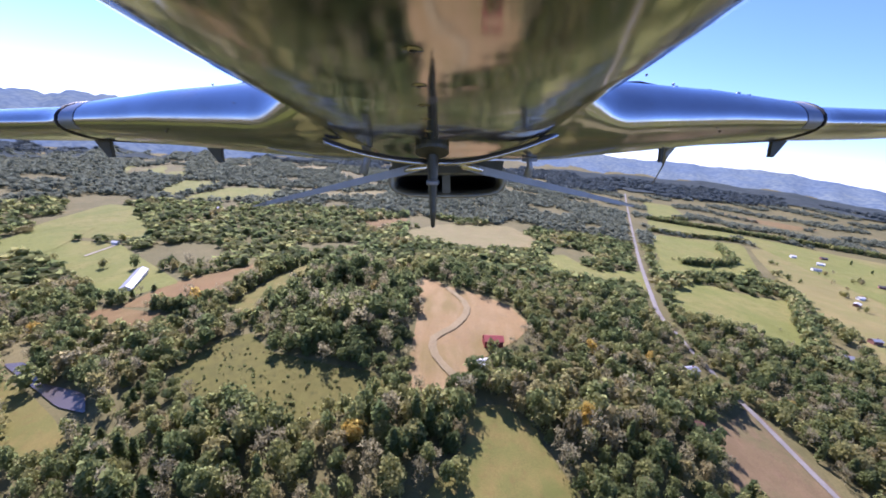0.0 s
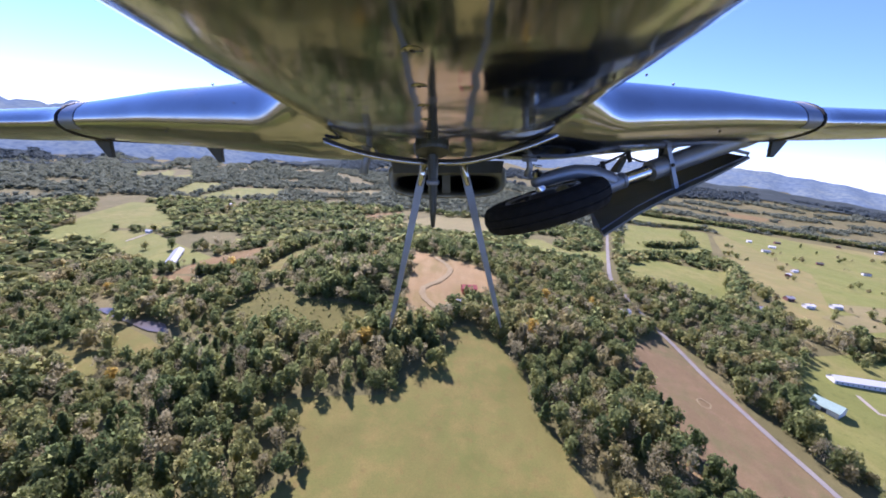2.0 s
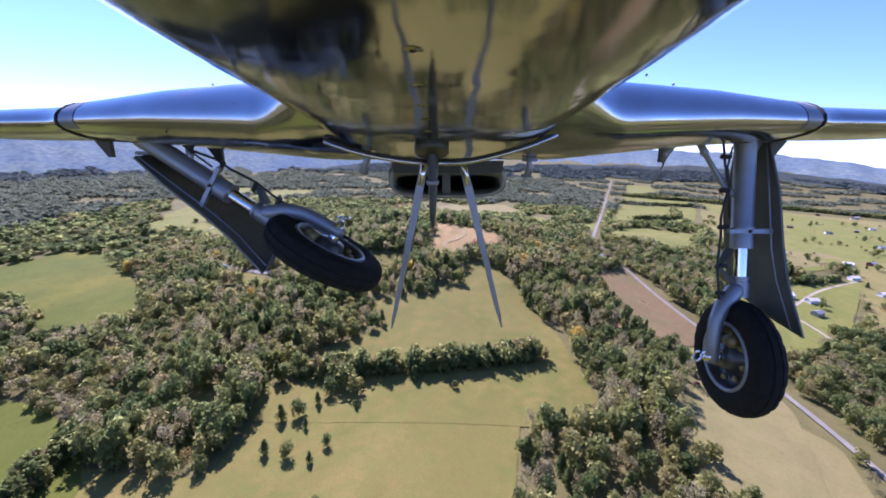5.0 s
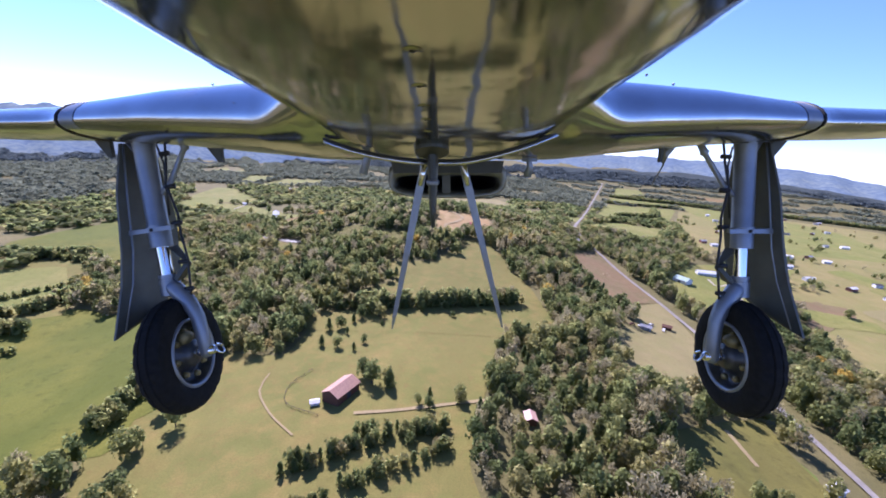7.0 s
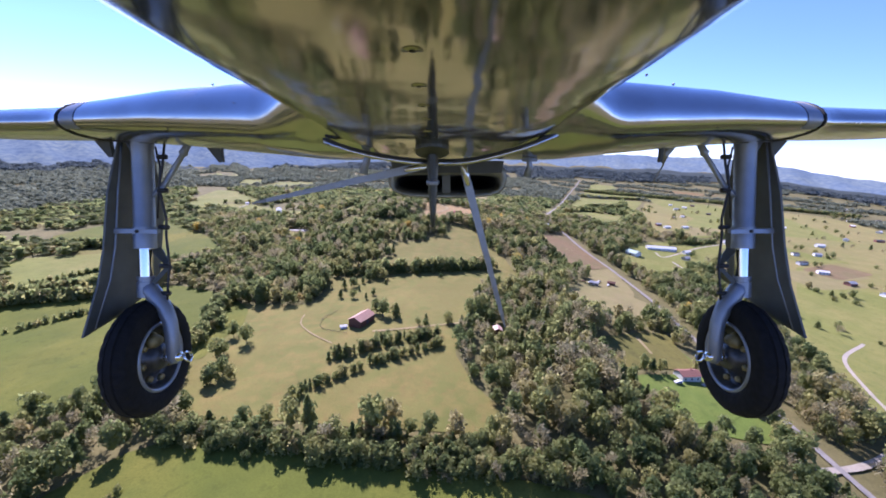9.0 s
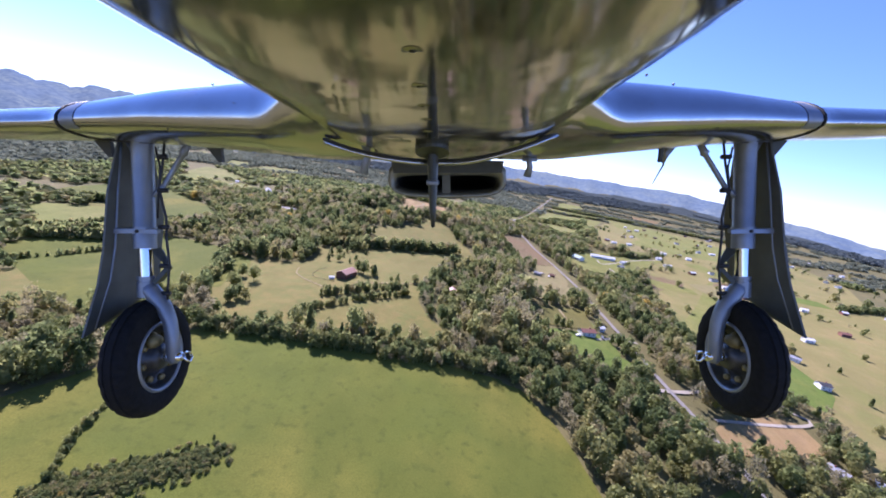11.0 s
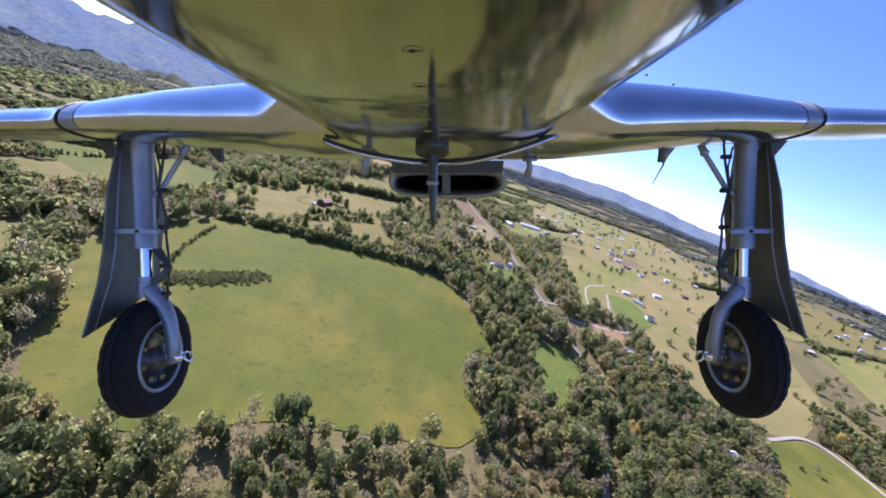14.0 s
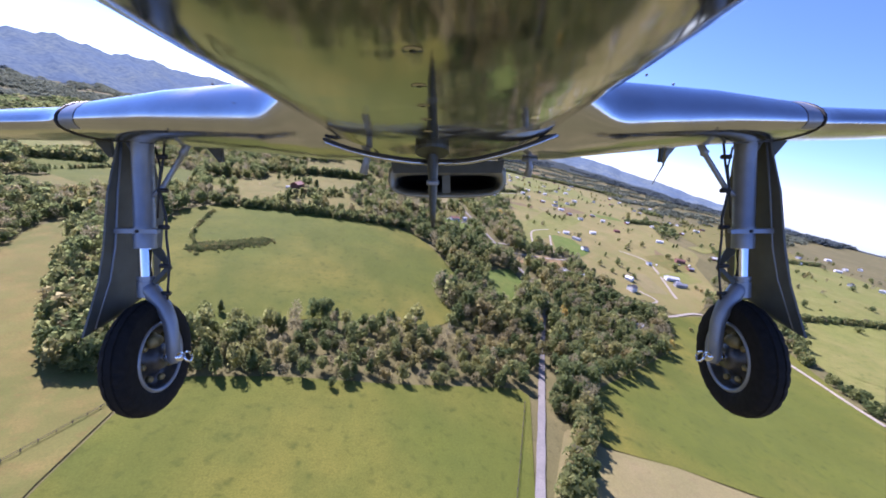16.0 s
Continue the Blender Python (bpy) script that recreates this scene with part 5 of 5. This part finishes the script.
    outer = [(0.115, -0.03, -0.015), (0.125, -0.16, -0.30), (0.145, -0.24, -0.62), (0.160, -0.30, -0.80), (0.185, -0.43, -1.06), (0.17, -0.20, -1.03), (0.12, 0.10, -0.93), (0.09, 0.20, -0.5), (0.085, 0.20, -0.015)]
    slab(bm, [(s * x, y, z) for x, y, z in outer], (s * 0.012, 0, 0))
    cover = part("leg_cover", bm, DOOR, leg, "green-grey inner face of the leg cover", None, False)
    bm = bmesh.new()
    tube(bm, [(s * 0.108, -0.02, -0.02), (s * 0.118, -0.10, -0.30), (s * 0.138, -0.17, -0.62), (s * 0.155, -0.23, -0.80), (s * 0.178, -0.36, -1.04)], 0.006, 6)
    part("cover_rib", bm, STEEL, cover)
    return leg


def gear_door(s):
    """A clamshell door of the wheel well, seen on edge, hung at its hinge."""
    bm = bmesh.new()
    rings = []
    for f, half, chord in ((0.0, 0.020, 0.16), (0.12, 0.024, 0.20), (0.5, 0.018, 0.22), (0.9, 0.012, 0.20), (1.0, 0.004, 0.12)):
        z = -1.10 * f
        rings.append([(-half, -chord / 2, z), (half, -chord / 2, z), (half * 0.8, chord / 2, z), (-half * 0.8, chord / 2, z)])
    loft(bm, rings, True, True)
    door = part("gear_door", bm, STEEL, airplane, "thin grey wheel well door on edge", None, False)
    bm = bmesh.new()
    tube(bm, [(0, -0.02, 0.03), (0, -0.11, 0.0), (0, -0.115, -0.12)], [0.018, 0.022, 0.012], 8)
    part("door_hinge", bm, CHROME, door)
    return door


gears = {s: landing_gear(s) for s in (-1, 1)}
doors = {s: gear_door(s) for s in (-1, 1)}
for s in (-1, 1):
    # solid black plate in place of the shaded wheel well opening
    bm = bmesh.new()
    slab(bm, [(s * 1.60, 2.34, 0.062), (s * 1.93, 2.34, 0.078), (s * 1.93, 2.62, 0.078), (s * 1.60, 2.62, 0.062)], (0, 0, 0.03))
    part("wheel_well", bm, BLACK, airplane, "black plate standing for the shade in the wheel well", TILT, False)


# ---- single trees ----
TREE_DATA = {}


def tree_meshes(kind):
    """A trunk with limbs and a crown of tufts, of unit height, shared by alike trees."""
    if kind not in TREE_DATA:
        q, f, _ = lone_kinds[kind]
        crown = fast_mesh("crown", q, f, np.full(len(q), (0.12, 0.3, 0.10, 0.5, 0.05, 0.2)[kind % 6]), LEAF)
        bm = bmesh.new()
        tube(bm, [(0, 0, -0.08), (0.01, 0, 0.06), (0.0, 0.015, 0.3), (0.02, 0, 0.6), (0.02, 0.01, 0.85)], [0.040, 0.028, 0.022, 0.014, 0.004], 7)
        for k in range(6):
            a, z = k * 2.4, 0.28 + 0.07 * k
            tube(bm, [(0, 0, z), (0.14 * math.cos(a), 0.14 * math.sin(a), z + 0.10), (0.27 * math.cos(a), 0.27 * math.sin(a), z + 0.17)], [0.012, 0.008, 0.002], 5)
        me = bpy.data.meshes.new("trunk")
        bm.to_mesh(me)
        bm.free()
        me.materials.append(BARK)
        TREE_DATA[kind] = (me, crown)
    return TREE_DATA[kind]


lone_kinds = build_templates(340, 0.07, ("broad", "broad", "conical", "broad", "broad", "conical"))
LONE_LABELS = ("dark green broad tree standing in grass", "olive-green tree in open pasture", "dark conical cedar in a field", "brownish autumn tree at a field edge", "dense dark green tree in pasture", "slim olive cedar in a field")


def lone_tree(x, y, tall):
    k = int(rng.integers(0, 6))
    trunk, crown = tree_meshes(k)
    t = tagged(new("tree"), LONE_LABELS[k], "tree", "single trees in the fields")
    wide = tall * rng.uniform(0.8, 1.05)
    t.matrix_basis = pose(x, y, float(height(x, y)) + 0.25, 0, 0, rng.uniform(0, 360)) @ Matrix.Diagonal((wide, wide, tall, 1))
    for name, me in (("trunk", trunk), ("crown", crown)):
        new(name, me).parent = t


lone_tree(-102, -127, 11.5)
lone_tree(-27, -95, 11.5)
lone_tree(-18, -98, 9.9)
lone_tree(-3, -110, 4.9)
lone_tree(2, -107, 6.6)
lone_tree(16, -105, 6.6)
lone_tree(-64, -57, 6.6)
lone_tree(-54, -59, 6.6)
lone_tree(-44, -62, 4.9)
lone_tree(-40, -53, 4.9)
lone_tree(-53, -42, 4.9)
lone_tree(-109, -144, 11.5)
lone_tree(-100, -168, 9.9)
lone_tree(-92, -165, 8.2)
lone_tree(-37, 54, 9.9)
lone_tree(-44, -12, 11.5)
lone_tree(-38, -17, 9.9)
lone_tree(-50, -18, 8.2)
lone_tree(12, -13, 4.1)
lone_tree(-53, -26, 6.6)
lone_tree(-34, -29, 4.1)
lone_tree(-59, -34, 8.2)
lone_tree(-66, -37, 8.2)
lone_tree(-188, 248, 8.2)
lone_tree(-177, 243, 8.2)
lone_tree(-167, 241, 8.2)
lone_tree(-248, 254, 6.6)
lone_tree(-275, 333, 11.5)
lone_tree(-350, 333, 8.2)
lone_tree(-367, 336, 8.2)
lone_tree(-301, 329, 8.2)
lone_tree(-154, 250, 4.9)
lone_tree(-159, 200, 9.9)
lone_tree(-152, 197, 9.9)
lone_tree(-172, 199, 9.9)
lone_tree(-32, -89, 9.9)
lone_tree(-19, -95, 8.2)
lone_tree(2, -113, 5.8)
lone_tree(16, -108, 5.8)
lone_tree(-98, -161, 9.9)
lone_tree(-101, -169, 8.2)
lone_tree(-2, -451, 4.1)
lone_tree(-56, -418, 6.6)
lone_tree(-56, -394, 6.6)
lone_tree(40, -58, 9.9)
lone_tree(53, -45, 11.5)
lone_tree(31, -99, 9.9)
lone_tree(185, -41, 6.6)
lone_tree(118, -71, 6.6)
lone_tree(115, -51, 8.2)
lone_tree(-109, -139, 8.2)
lone_tree(-114, -118, 9.9)
lone_tree(384, 273, 6.6)
lone_tree(521, 394, 6.6)
lone_tree(701, 671, 8.2)
lone_tree(601, 555, 6.6)
lone_tree(593, 365, 6.6)
lone_tree(441, 232, 6.6)
lone_tree(939, 696, 6.6)
lone_tree(1185, 893, 8.2)
lone_tree(625, 100, 13.2)
lone_tree(617, -94, 6.6)
lone_tree(657, 84, 13.2)
lone_tree(536, -112, 6.6)
lone_tree(532, -310, 8.2)
lone_tree(327, -203, 6.6)


def motions():
    walk(airplane, PATH)
    swing = {
        1: [(0, 93), (1.6, 93), (1.7, 92), (1.8, 88), (1.9, 81), (2.1, 64), (2.3, 52), (2.5, 41.5), (2.7, 28.5), (3.0, 17.6), (3.3, 8.7), (3.6, 4.6), (3.9, 1.9), (4.2, 0.7), (7.0, 0.6), (9.0, 0), (16, 0)],
        -1: [(0, 93), (4.0, 93), (4.1, 92), (4.3, 86), (4.8, 67), (5.3, 50), (5.8, 36), (6.3, 24.3), (6.5, 18.6), (6.7, 13.8), (6.9, 10.6), (7.1, 7.9), (7.3, 5.9), (7.6, 3.0), (7.9, 1.1), (8.2, 0.3), (8.6, 0), (16, 0)]}
    flap = {
        -1: [(0, 77), (0.4, 60), (0.7, 45), (1.0, 24), (1.2, 14), (1.4, 12.8), (6.3, 12), (8.5, 12), (8.6, 20), (8.7, 35), (8.8, 50), (8.9, 64), (9.0, 78), (9.1, 89), (9.2, 93), (9.4, 94), (16, 94)],
        1: [(0, 77), (0.4, 60), (0.7, 27), (1.0, 15.5), (1.2, 14), (6.3, 14.5), (9.0, 15.5), (9.1, 20), (9.2, 32), (9.35, 54), (9.5, 76), (9.65, 92), (9.8, 94), (16, 94)]}
    for s in (-1, 1):
        hang = TILT @ pose(s * PIVOT[0] + 0.006, PIVOT[1], PIVOT[2])
        walk(gears[s], [(t, hang @ pose(0, 0, 0.10 * min(max((a - 76) / 14, 0), 1), 0, s * a, 0)) for t, a in swing[s]])
        brace = next(o for o in gears[s].children if o.name.startswith('side_brace'))
        walk(brace, [(t, pose(s * 0.15 * min(max((a - 60) / 22, 0), 1), 0, 0)) for t, a in swing[s]])
        hinge = TILT @ pose(s * 0.118 + 0.004, 2.53, -0.062)
        walk(doors[s], [(t, hinge @ pose(0, 0, 0.085 * min(max((a - 78) / 14, 0), 1), 0, -s * a, 0)) for t, a in flap[s]])


motions()
